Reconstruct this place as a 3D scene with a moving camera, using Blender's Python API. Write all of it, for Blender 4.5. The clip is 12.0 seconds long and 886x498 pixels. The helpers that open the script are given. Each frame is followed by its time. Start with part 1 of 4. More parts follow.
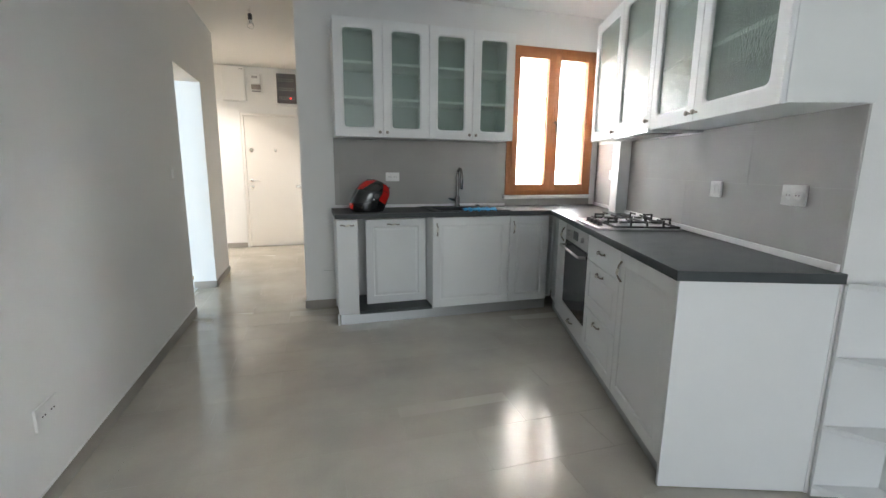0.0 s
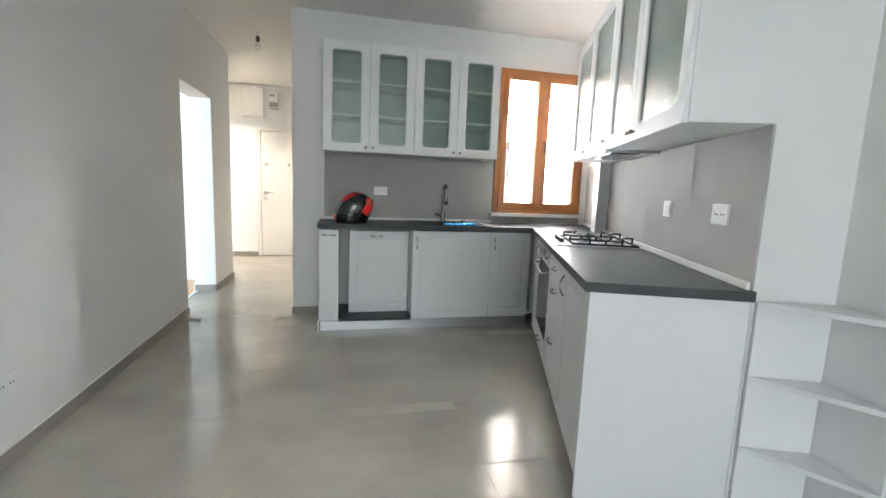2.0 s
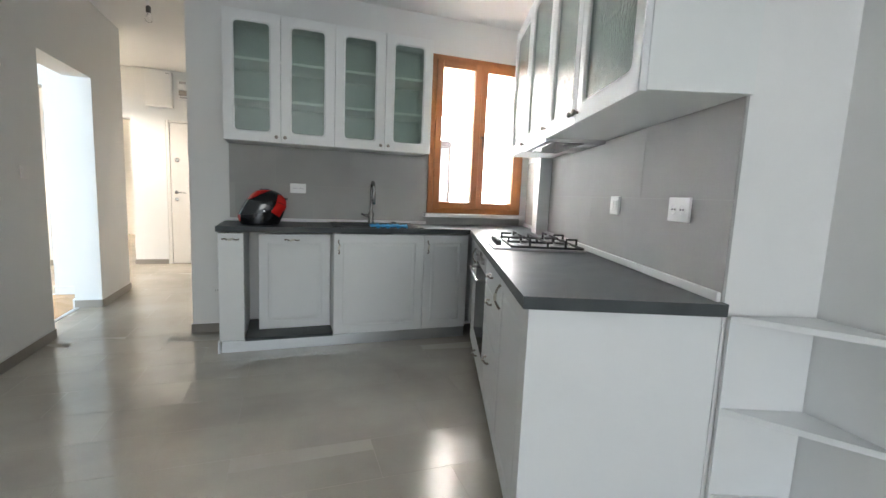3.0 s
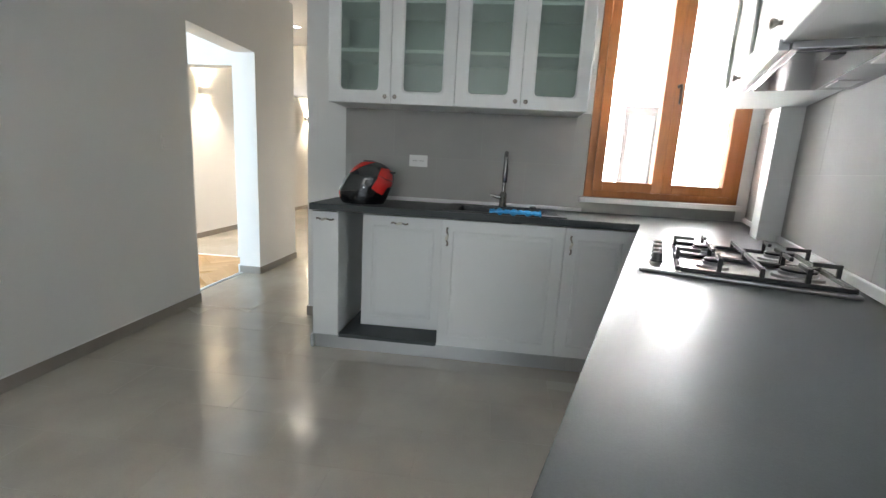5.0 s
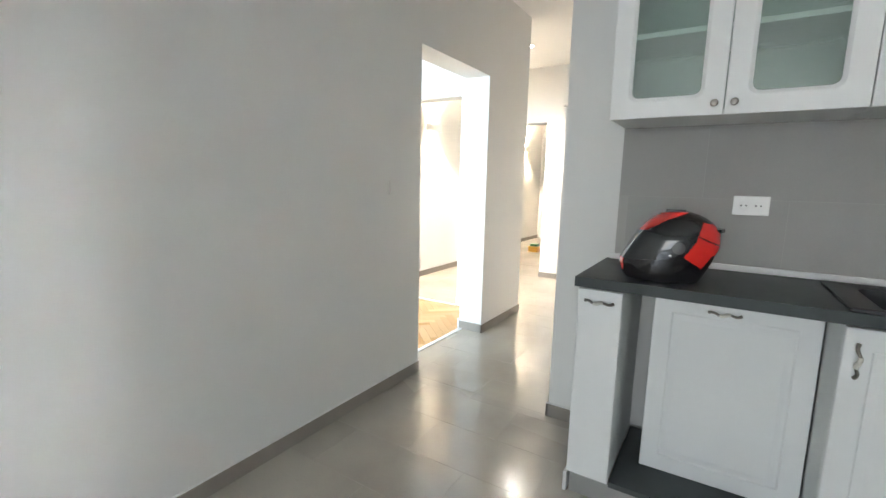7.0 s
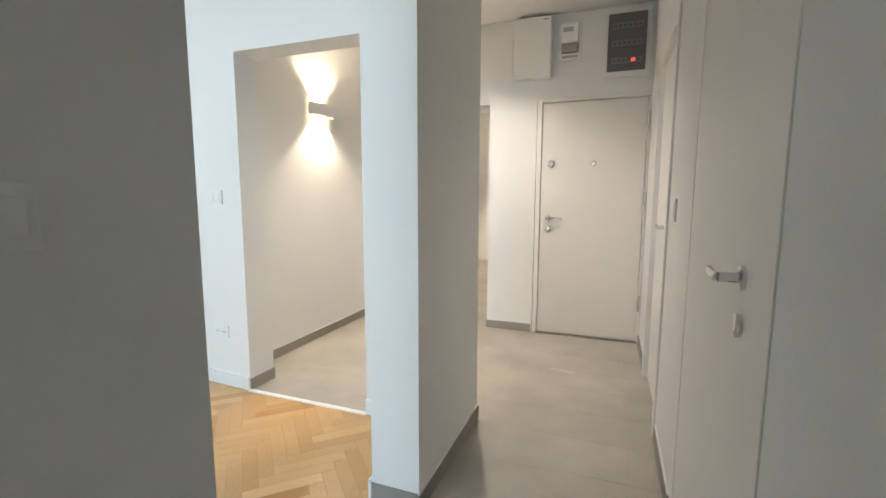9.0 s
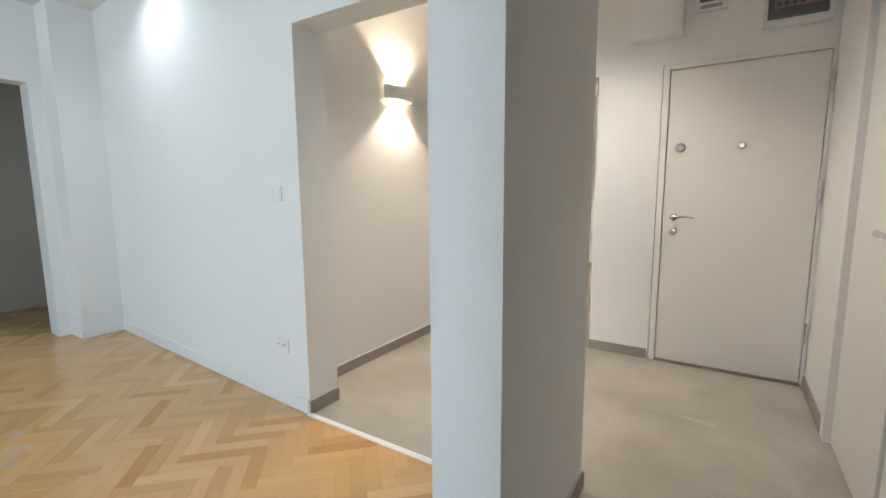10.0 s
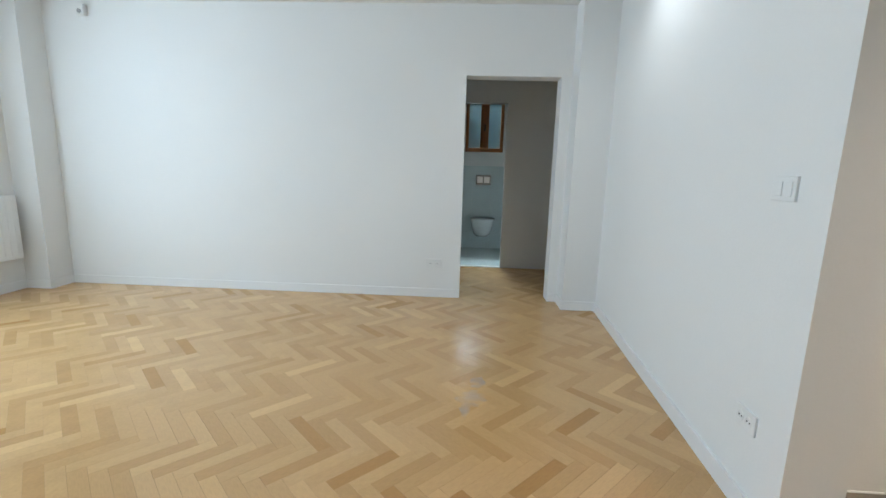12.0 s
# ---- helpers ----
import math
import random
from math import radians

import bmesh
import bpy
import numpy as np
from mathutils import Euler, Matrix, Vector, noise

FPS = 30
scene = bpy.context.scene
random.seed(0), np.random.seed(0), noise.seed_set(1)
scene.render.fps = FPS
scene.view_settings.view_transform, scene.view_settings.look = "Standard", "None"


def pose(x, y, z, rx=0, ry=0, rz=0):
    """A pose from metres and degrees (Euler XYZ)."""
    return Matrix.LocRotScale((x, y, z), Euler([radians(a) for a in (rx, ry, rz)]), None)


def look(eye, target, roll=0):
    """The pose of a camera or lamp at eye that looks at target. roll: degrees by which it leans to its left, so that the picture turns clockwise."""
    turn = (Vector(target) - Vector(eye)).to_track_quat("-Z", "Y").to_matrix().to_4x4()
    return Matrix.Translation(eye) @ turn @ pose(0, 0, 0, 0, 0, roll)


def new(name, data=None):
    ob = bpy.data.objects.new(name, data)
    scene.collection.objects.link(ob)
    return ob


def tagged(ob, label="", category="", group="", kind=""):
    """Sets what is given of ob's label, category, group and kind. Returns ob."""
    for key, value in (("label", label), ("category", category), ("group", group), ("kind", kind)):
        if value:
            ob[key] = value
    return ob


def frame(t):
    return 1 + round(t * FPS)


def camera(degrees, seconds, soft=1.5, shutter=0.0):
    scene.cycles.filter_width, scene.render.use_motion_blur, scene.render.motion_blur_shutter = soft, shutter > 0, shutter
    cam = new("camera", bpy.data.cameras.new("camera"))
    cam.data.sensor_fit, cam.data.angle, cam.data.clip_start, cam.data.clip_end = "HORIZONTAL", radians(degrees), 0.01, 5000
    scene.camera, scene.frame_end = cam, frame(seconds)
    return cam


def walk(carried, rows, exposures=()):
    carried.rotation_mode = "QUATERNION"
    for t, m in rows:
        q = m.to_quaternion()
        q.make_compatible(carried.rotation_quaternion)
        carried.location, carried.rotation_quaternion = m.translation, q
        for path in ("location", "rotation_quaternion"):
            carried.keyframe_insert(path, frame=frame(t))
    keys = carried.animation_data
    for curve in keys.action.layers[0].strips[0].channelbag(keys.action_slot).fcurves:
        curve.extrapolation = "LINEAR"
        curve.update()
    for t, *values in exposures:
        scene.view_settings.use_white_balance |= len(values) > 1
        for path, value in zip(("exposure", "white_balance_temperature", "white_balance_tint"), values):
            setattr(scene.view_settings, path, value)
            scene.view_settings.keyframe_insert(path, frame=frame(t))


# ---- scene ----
cam = camera(90.2, 12.0)
PATH = [
    (0, (0.35, -0.015, 1.269), (0.916, 1.869, 0.908), 0.6),
    (0.5, (0.482, -0.116, 1.263), (0.903, 1.807, 0.906), 1.0),
    (1, (0.585, -0.249, 1.29), (0.717, 1.714, 0.93), 2.0),
    (1.5, (0.644, -0.282, 1.267), (0.835, 1.682, 0.942), 1.7),
    (2, (0.732, -0.222, 1.236), (1.174, 1.709, 0.962), 2.3),
    (2.5, (0.814, -0.083, 1.219), (1.472, 1.789, 0.968), 2.8),
    (2.7, (0.874, 0.005, 1.205), (1.552, 1.87, 0.959), 2.6),
    (4.3, (1.442, 0.808, 1.177), (1.871, 2.736, 0.861), 2.0),
    (4.5, (1.505, 0.9, 1.187), (1.833, 2.844, 0.852), 2.5),
    (5, (1.599, 0.98, 1.181), (1.392, 2.933, 0.798), 3.1),
    (5.5, (1.619, 0.956, 1.22), (0.827, 2.74, 0.786), 2.0),
    (6, (1.474, 1.066, 1.233), (0.437, 2.724, 0.815), 0.9),
    (6.5, (1.203, 1.336, 1.263), (0.147, 2.993, 0.892), 0.3),
    (7, (0.973, 1.806, 1.256), (-0.075, 3.482, 0.953), 1.3),
    (7.5, (0.653, 2.289, 1.262), (-0.288, 4.033, 0.994), 0.4),
    (7.7, (0.542, 2.479, 1.282), (-0.328, 4.261, 1.021), -0.2),
    (9.3, (-0.063, 3.727, 1.24), (-0.766, 5.584, 0.996), 0.2),
    (9.5, (-0.107, 3.833, 1.247), (-0.853, 5.671, 0.995), 0.4),
    (10, (-0.203, 4.068, 1.239), (-1.271, 5.738, 0.974), -0.4),
    (10.5, (-0.417, 4.253, 1.218), (-1.829, 5.642, 0.942), 0.2),
    (11, (-0.593, 4.367, 1.233), (-2.308, 5.351, 0.93), 0.5),
    (11.5, (-0.683, 4.497, 1.247), (-2.614, 4.899, 0.918), 1.2),
    (12, (-0.727, 4.547, 1.255), (-2.694, 4.455, 0.904), 1.6),
]
EXPOSURES = [(0, 1.12), (1, 1.2), (1.5, 1.3), (2, 1.38), (2.5, 1.32), (4.5, 1.0), (5, 1.2), (5.5, 0.9), (6, 1.1), (6.5, 1.68), (7, 1.75), (7.5, 1.72), (7.7, 1.65), (9.3, 0.35), (10.5, 0.2), (11, 0.12), (11.5, -0.02), (12, 0.08)]
walk(cam, [(t, look(eye, target, roll)) for t, eye, target, roll in PATH], EXPOSURES)

# ---- light ----
world = bpy.data.worlds.new("sky")
scene.world = world
world.use_nodes = True
wn = world.node_tree
sky = wn.nodes.new("ShaderNodeTexSky")
sky.sky_type, sky.sun_disc, sky.sun_elevation, sky.sun_rotation = "NISHITA", False, radians(40), radians(160)
wn.nodes["Background"].inputs[1].default_value = 0.12
wn.links.new(sky.outputs[0], wn.nodes["Background"].inputs[0])


def lamp(name, kind, m, energy, color=(1, 1, 1), **more):
    d = bpy.data.lights.new(name, kind)
    d.energy, d.color = energy, color
    ob = new(name, d)
    ob.matrix_world = m
    return ob


sun = lamp("sun", "SUN", pose(0, 0, 20, 50, 0, 160), 1.0, (1, 0.96, 0.9))
sun.data.angle = radians(10)


def window_light(name, eye, target, w, h, energy, color):
    ob = lamp(name, "AREA", look(eye, target), energy, color)
    ob.data.shape, ob.data.size, ob.data.size_y = "RECTANGLE", w, h
    return ob


DAY = (0.88, 0.95, 1.0)
window_light("balcony_light", (0.9, -5.62, 1.40), (0.9, 0, 1.3), 2.8, 2.1, 38, (0.84, 0.92, 1.0))
window_light("parquet_window_light", (-2.4, 0.12, 1.6), (-2.4, 4, 1.45), 2.4, 1.8, 100, (0.64, 0.83, 1.0))
window_light("bath_window_light", (-8.78, 4.8, 2.74), (-6.62, 5.0, 1.0), 0.7, 0.4, 240, (0.74, 0.93, 1.0))
WARM = (1.0, 0.81, 0.60)

# ---- materials ----


def material(name, color, rough=0.5, metal=0.0, vary=0.06, scale=6.0, bump=0.0, bump_scale=200.0, fine=0.03,
             per_object=0.0, island=False, coat=0.0, rough_vary=0.0, stretch=None, tint=None, spec=0.5, ramp=False):
    """A surface with large stains, fine grain, relief and, for pieces, a shade of its own."""
    m = bpy.data.materials.new(name)
    m.use_nodes = True
    t = m.node_tree
    n, l = t.nodes, t.links
    b = n["Principled BSDF"]
    b.inputs["Roughness"].default_value, b.inputs["Metallic"].default_value = rough, metal
    b.inputs["Coat Weight"].default_value = coat
    b.inputs["Coat Roughness"].default_value = 0.15
    b.inputs["Specular IOR Level"].default_value = spec
    tc = n.new("ShaderNodeTexCoord")
    src = tc.outputs["Object"]
    geo = n.new("ShaderNodeNewGeometry")
    src = geo.outputs["Position"]
    if stretch:
        src = tc.outputs["Object"]
        mp = n.new("ShaderNodeMapping")
        mp.inputs["Scale"].default_value = stretch
        l.new(src, mp.inputs[0])
        src = mp.outputs[0]
    big, small = n.new("ShaderNodeTexNoise"), n.new("ShaderNodeTexNoise")
    for tex, s, d in ((big, scale, 4), (small, bump_scale, 3)):
        tex.inputs["Scale"].default_value, tex.inputs["Detail"].default_value = s, d
        l.new(src, tex.inputs["Vector"])
    val = None

    def add(a, out, amount):
        mm = n.new("ShaderNodeMath")
        mm.operation = "MULTIPLY_ADD"
        l.new(out, mm.inputs[0])
        mm.inputs[1].default_value = amount
        if a is None:
            mm.inputs[2].default_value = 1 - amount / 2
        else:
            sub = n.new("ShaderNodeMath")
            sub.operation = "SUBTRACT"
            l.new(a, sub.inputs[0])
            sub.inputs[1].default_value = amount / 2
            l.new(sub.outputs[0], mm.inputs[2])
        return mm.outputs[0]
    val = add(val, big.outputs["Fac"], vary * 2)
    val = add(val, small.outputs["Fac"], fine * 2)
    if per_object:
        if island:
            val = add(val, geo.outputs["Random Per Island"], per_object)
        else:
            oi = n.new("ShaderNodeObjectInfo")
            val = add(val, oi.outputs["Random"], per_object)
    mul = n.new("ShaderNodeVectorMath")
    mul.operation = "SCALE"
    mul.inputs[0].default_value = color
    l.new(val, mul.inputs["Scale"])
    out = mul.outputs[0]
    if tint:
        mix = n.new("ShaderNodeMix")
        mix.data_type = "RGBA"
        l.new(big.outputs["Fac"], mix.inputs[0])
        l.new(out, mix.inputs[6])
        mix.inputs[7].default_value = (*tint, 1)
        out = mix.outputs[2]
    if ramp:
        # a few pieces redder and deeper, a few paler, most alike
        cr = n.new("ShaderNodeValToRGB")
        e = cr.color_ramp.elements
        e[0].position, e[0].color = 0.0, (0.84, 0.72, 0.54, 1)
        e[1].position, e[1].color = 1.0, (1.10, 1.13, 1.20, 1)
        for at, col in ((0.07, (0.95, 0.91, 0.84, 1)), (0.45, (1, 1, 1, 1)), (0.85, (1.0, 1.01, 1.04, 1))):
            k = e.new(at)
            k.color = col
        l.new(geo.outputs["Random Per Island"] if island else oi.outputs["Random"], cr.inputs[0])
        mx = n.new("ShaderNodeVectorMath")
        mx.operation = "MULTIPLY"
        l.new(out, mx.inputs[0])
        l.new(cr.outputs[0], mx.inputs[1])
        out = mx.outputs[0]
    l.new(out, b.inputs["Base Color"])
    if rough_vary:
        l.new(add_to(n, l, big.outputs["Fac"], rough_vary, rough), b.inputs["Roughness"])
    if bump:
        bp = n.new("ShaderNodeBump")
        bp.inputs["Strength"].default_value, bp.inputs["Distance"].default_value = bump, 0.002
        l.new(small.outputs["Fac"], bp.inputs["Height"])
        l.new(bp.outputs[0], b.inputs["Normal"])
    return m


def add_to(n, l, out, amount, base):
    mm = n.new("ShaderNodeMath")
    mm.operation = "MULTIPLY_ADD"
    l.new(out, mm.inputs[0])
    mm.inputs[1].default_value, mm.inputs[2].default_value = amount, base - amount / 2
    return mm.outputs[0]


def glass(name, color=(1, 1, 1), rough=0.0, frost=0.0, scale=60):
    m = bpy.data.materials.new(name)
    m.use_nodes = True
    n, l = m.node_tree.nodes, m.node_tree.links
    b = n["Principled BSDF"]
    b.inputs["Base Color"].default_value = (*color, 1)
    b.inputs["Roughness"].default_value, b.inputs["Transmission Weight"].default_value, b.inputs["IOR"].default_value = rough, 1, 1.45
    if frost:
        tex, bp = n.new("ShaderNodeTexVoronoi"), n.new("ShaderNodeBump")
        tex.inputs["Scale"].default_value = scale
        geo = n.new("ShaderNodeNewGeometry")
        l.new(geo.outputs["Position"], tex.inputs["Vector"])
        bp.inputs["Strength"].default_value, bp.inputs["Distance"].default_value = frost, 0.004
        l.new(tex.outputs["Distance"], bp.inputs["Height"])
        l.new(bp.outputs[0], b.inputs["Normal"])
    return m


def glow(name, color, strength):
    m = bpy.data.materials.new(name)
    m.use_nodes = True
    b = m.node_tree.nodes["Principled BSDF"]
    b.inputs["Base Color"].default_value = (*color, 1)
    b.inputs["Emission Color"].default_value, b.inputs["Emission Strength"].default_value = (*color, 1), strength
    return m


PLASTER = material("white_plaster", (0.80, 0.80, 0.79), 0.75, vary=0.025, scale=1.2, bump=0.25, bump_scale=90, fine=0.012)
CEIL = material("ceiling_paint", (0.83, 0.82, 0.80), 0.8, vary=0.02, scale=1.0, bump=0.2, bump_scale=110, fine=0.01)
LACQUER = material("white_lacquer", (0.82, 0.83, 0.83), 0.38, vary=0.015, scale=3, bump=0.06, bump_scale=60, fine=0.01)
# shade inside the glazed cabinets is put into this board's colour
BACKBOARD = material("shaded_backboard", (0.36, 0.42, 0.39), 0.6, vary=0.05)
CARCASS = material("white_melamine", (0.78, 0.80, 0.79), 0.45, vary=0.02, scale=4, fine=0.01)
WORKTOP = material("slate_laminate", (0.076, 0.085, 0.088), 0.36, vary=0.16, scale=9, bump=0.10, bump_scale=420, fine=0.10, rough_vary=0.12, spec=0.08)
FLOOR_TILE = material("grey_porcelain", (0.44, 0.410, 0.358), 0.17, vary=0.34, scale=1.9, bump=0.04, bump_scale=120, fine=0.05, per_object=0.05, rough_vary=0.10, spec=0.9)
GROUT = material("grout", (0.40, 0.37, 0.325), 0.9, vary=0.1)
SPLASH = material("grey_wall_tile", (0.38, 0.373, 0.36), 0.75, vary=0.10, scale=4, bump=0.05, bump_scale=150, fine=0.04, per_object=0.03)
SPLASH_GROUT = material("light_grout", (0.43, 0.425, 0.41), 0.8)
SKIRT = material("grey_skirting", (0.29, 0.262, 0.232), 0.45, vary=0.15, scale=5, fine=0.06)
WHITE_TRIM = material("white_trim", (0.82, 0.82, 0.82), 0.4, vary=0.015, fine=0.01)
PLINTH = material("brushed_aluminium", (0.50, 0.51, 0.52), 0.36, 0.9, vary=0.06, scale=8, bump=0.15, bump_scale=40, stretch=(2, 200, 200))
CHROME = material("chrome", (0.72, 0.72, 0.72), 0.16, 1.0, vary=0.04)
AGED = material("aged_nickel", (0.33, 0.30, 0.27), 0.32, 1.0, vary=0.2, scale=60)
PORCELAIN = material("cream_porcelain", (0.80, 0.77, 0.70), 0.2, vary=0.03)
TAP_STEEL = material("dark_steel", (0.26, 0.255, 0.25), 0.25, 1.0, vary=0.06)
STEEL = material("brushed_steel", (0.46, 0.46, 0.46), 0.28, 1.0, vary=0.05, scale=30)
BLACK_GLASS = material("black_oven_glass", (0.012, 0.013, 0.015), 0.10, vary=0.1, spec=0.25)
IRON = material("cast_iron", (0.016, 0.016, 0.017), 0.5, vary=0.2, scale=40, bump=0.3)
SINK = material("black_granite", (0.022, 0.023, 0.025), 0.45, vary=0.25, scale=90, bump=0.3)
WOOD_FRAME = material("orange_stained_pine", (0.31, 0.105, 0.028), 0.38, vary=0.22, scale=3.5, bump=0.12, bump_scale=30, fine=0.12, stretch=(30, 30, 2))
BROWN_METAL = material("dark_bronze", (0.05, 0.028, 0.016), 0.4, 0.6)
OAK = material("oak_parquet", (0.63, 0.385, 0.17), 0.20, vary=0.13, scale=9, bump=0.06, bump_scale=70, fine=0.12, per_object=0.14, ramp=True, stretch=(3, 18, 18), rough_vary=0.12)
OAK_REST = material("oak_parquet_far", (0.63, 0.385, 0.17), 0.20, vary=0.13, scale=9, bump=0.06, bump_scale=70, fine=0.1, per_object=0.14, ramp=True, island=True, rough_vary=0.12)
OAK_GAP = material("parquet_gap", (0.40, 0.24, 0.10), 0.8)
PLASTIC = material("white_plastic", (0.80, 0.80, 0.79), 0.32, vary=0.02)
DARK_PLASTIC = material("dark_plastic", (0.05, 0.05, 0.052), 0.35, vary=0.1)
SMOKED = material("smoked_cover", (0.11, 0.11, 0.115), 0.16, vary=0.05, coat=0.3)
GREY_PLASTIC = material("grey_plastic", (0.36, 0.36, 0.36), 0.4, vary=0.1)
BREAKER = material("breaker_grey", (0.17, 0.17, 0.175), 0.4, vary=0.1)
HELMET_BLACK = material("helmet_black", (0.008, 0.008, 0.009), 0.16, vary=0.1, coat=0.2)
HELMET_RED = material("helmet_red", (0.62, 0.018, 0.014), 0.22, vary=0.06, coat=0.6)
HELMET_MATT = material("helmet_lining", (0.012, 0.012, 0.013), 0.7, vary=0.2)
VISOR = material("smoke_visor", (0.035, 0.038, 0.04), 0.07, vary=0.05, coat=0.1)
BLUE = material("blue_mat", (0.02, 0.30, 0.62), 0.5, vary=0.12, scale=25, bump=0.4, bump_scale=150)
DOOR_PAINT = material("door_laminate", (0.80, 0.78, 0.75), 0.42, vary=0.015, scale=2, fine=0.01)
BATH_TILE = material("bath_wall_tile", (0.62, 0.70, 0.71), 0.2, vary=0.05, per_object=0.02)
CERAMIC = material("sanitary_ceramic", (0.85, 0.86, 0.86), 0.1, vary=0.01, coat=0.4)
# emission on the house wall stands in for daylight
FACADE = glow("glowing_facade", (0.97, 0.975, 1.0), 72.0)
FACADE_FRAME = material("far_frame", (0.05, 0.042, 0.04), 0.6)
# weak emission imitates the bright sky reflected in the far pane
FACADE_PANE = glow("far_pane_glow", (0.55, 0.62, 0.68), 0.30)
FACADE_PANE.node_tree.nodes["Principled BSDF"].inputs["Base Color"].default_value = (0.06, 0.07, 0.08, 1)
# near-black sheet whose faint emission stands in for dim outside light
BATH_BACKDROP = glow("dim_backdrop_glow", (0.10, 0.15, 0.17), 0.6)
BATH_BACKDROP.node_tree.nodes["Principled BSDF"].inputs["Base Color"].default_value = (0.012, 0.015, 0.016, 1)
CLEAR = glass("window_glass")
MILKY = glass("milky_bath_glass", (0.13, 0.20, 0.23), 0.5)
MILKY.node_tree.nodes["Principled BSDF"].inputs["Transmission Weight"].default_value = 0.35
FROST = glass("frosted_glass", (0.66, 0.77, 0.71), 0.16, 0.35, 75)
FROST.node_tree.nodes["Principled BSDF"].inputs["Transmission Weight"].default_value = 0.90
BULB_GLASS = glass("bulb_glass", (1, 1, 1), 0.02)
LAMP_GLOW = glow("lamp_inside", (1.0, 0.80, 0.52), 14.0)
SPOT_GLOW = glow("downlight_glow", (0.95, 0.98, 1.0), 12.0)
RED_LED = glow("red_digits", (1.0, 0.03, 0.02), 4.0)
YELLOW = material("yellow_plastic", (0.75, 0.36, 0.04), 0.4, vary=0.1)
GREEN = material("green_plastic", (0.08, 0.22, 0.08), 0.4, vary=0.1)

# ---- mesh tools ----


def cuboid(bm, x0, x1, y0, y1, z0, z1, bevel=0.0):
    """A box with edges softened by bevel, from chamfered loops."""
    made = bmesh.ops.create_cube(bm, size=1)["verts"]
    for v in made:
        v.co = ((x0 + x1) / 2 + v.co.x * (x1 - x0), (y0 + y1) / 2 + v.co.y * (y1 - y0), (z0 + z1) / 2 + v.co.z * (z1 - z0))
    if bevel:
        edges = list({e for v in made for e in v.link_edges})
        bmesh.ops.bevel(bm, geom=edges, offset=bevel, segments=2, affect="EDGES", profile=0.6)
    return bm


def block(*a, bevel=0.0):
    return cuboid(bmesh.new(), *a, bevel=bevel)


def prism(bm, poly, z0, z1):
    lo = [bm.verts.new((x, y, z0)) for x, y in poly]
    hi = [bm.verts.new((x, y, z1)) for x, y in poly]
    bm.faces.new(hi)
    bm.faces.new(lo[::-1])
    for i in range(len(poly)):
        j = (i + 1) % len(poly)
        bm.faces.new((lo[i], lo[j], hi[j], hi[i]))
    return bm


def lathe(bm, profile, n=24, axis="Z", at=(0, 0, 0)):
    """Turns (radius, height) round an axis."""
    rings = []
    for r, h in profile:
        ring = []
        for i in range(n):
            a = 2 * math.pi * i / n
            c, s = r * math.cos(a), r * math.sin(a)
            p = {"Z": (c, s, h), "Y": (c, h, s), "X": (h, c, s)}[axis]
            ring.append(bm.verts.new((p[0] + at[0], p[1] + at[1], p[2] + at[2])))
        rings.append(ring)
    for a, b in zip(rings, rings[1:]):
        for i in range(n):
            bm.faces.new((a[i], a[(i + 1) % n], b[(i + 1) % n], b[i]))
    bm.faces.new(rings[0][::-1])
    bm.faces.new(rings[-1])
    return bm


def tube(bm, pts, radii, n=10):
    """A round bar along points, with a radius for each."""
    pts = [Vector(p) for p in pts]
    if not isinstance(radii, (list, tuple)):
        radii = [radii] * len(pts)
    rings = []
    for i, p in enumerate(pts):
        d = (pts[min(i + 1, len(pts) - 1)] - pts[max(i - 1, 0)]).normalized()
        side = d.cross(Vector((0.31, 0.17, 0.93))).normalized()
        up = side.cross(d)
        rings.append([bm.verts.new(p + (side * math.cos(2 * math.pi * k / n) + up * math.sin(2 * math.pi * k / n)) * radii[i]) for k in range(n)])
    for a, b in zip(rings, rings[1:]):
        for k in range(n):
            bm.faces.new((a[k], a[(k + 1) % n], b[(k + 1) % n], b[k]))
    bm.faces.new(rings[0][::-1])
    bm.faces.new(rings[-1])
    return bm


def round_rect(x0, x1, z0, z1, r, k=5):
    out = []
    for cx, cz, a0 in ((x1 - r, z1 - r, 0), (x0 + r, z1 - r, 90), (x0 + r, z0 + r, 180), (x1 - r, z0 + r, 270)):
        for i in range(k):
            a = radians(a0 + 90 * i / (k - 1))
            out.append((cx + r * math.cos(a), cz + r * math.sin(a)))
    return out


def nested(bm, loops, cap=True, start_cap=True):
    """Faces between loops of (x, y, z) points of one length."""
    rings = [[bm.verts.new(p) for p in loop] for loop in loops]
    for a, b in zip(rings, rings[1:]):
        for i in range(len(a)):
            j = (i + 1) % len(a)
            bm.faces.new((a[i], a[j], b[j], b[i]))
    if start_cap:
        bm.faces.new(rings[0])
    if cap:
        bm.faces.new(rings[-1])
    return bm


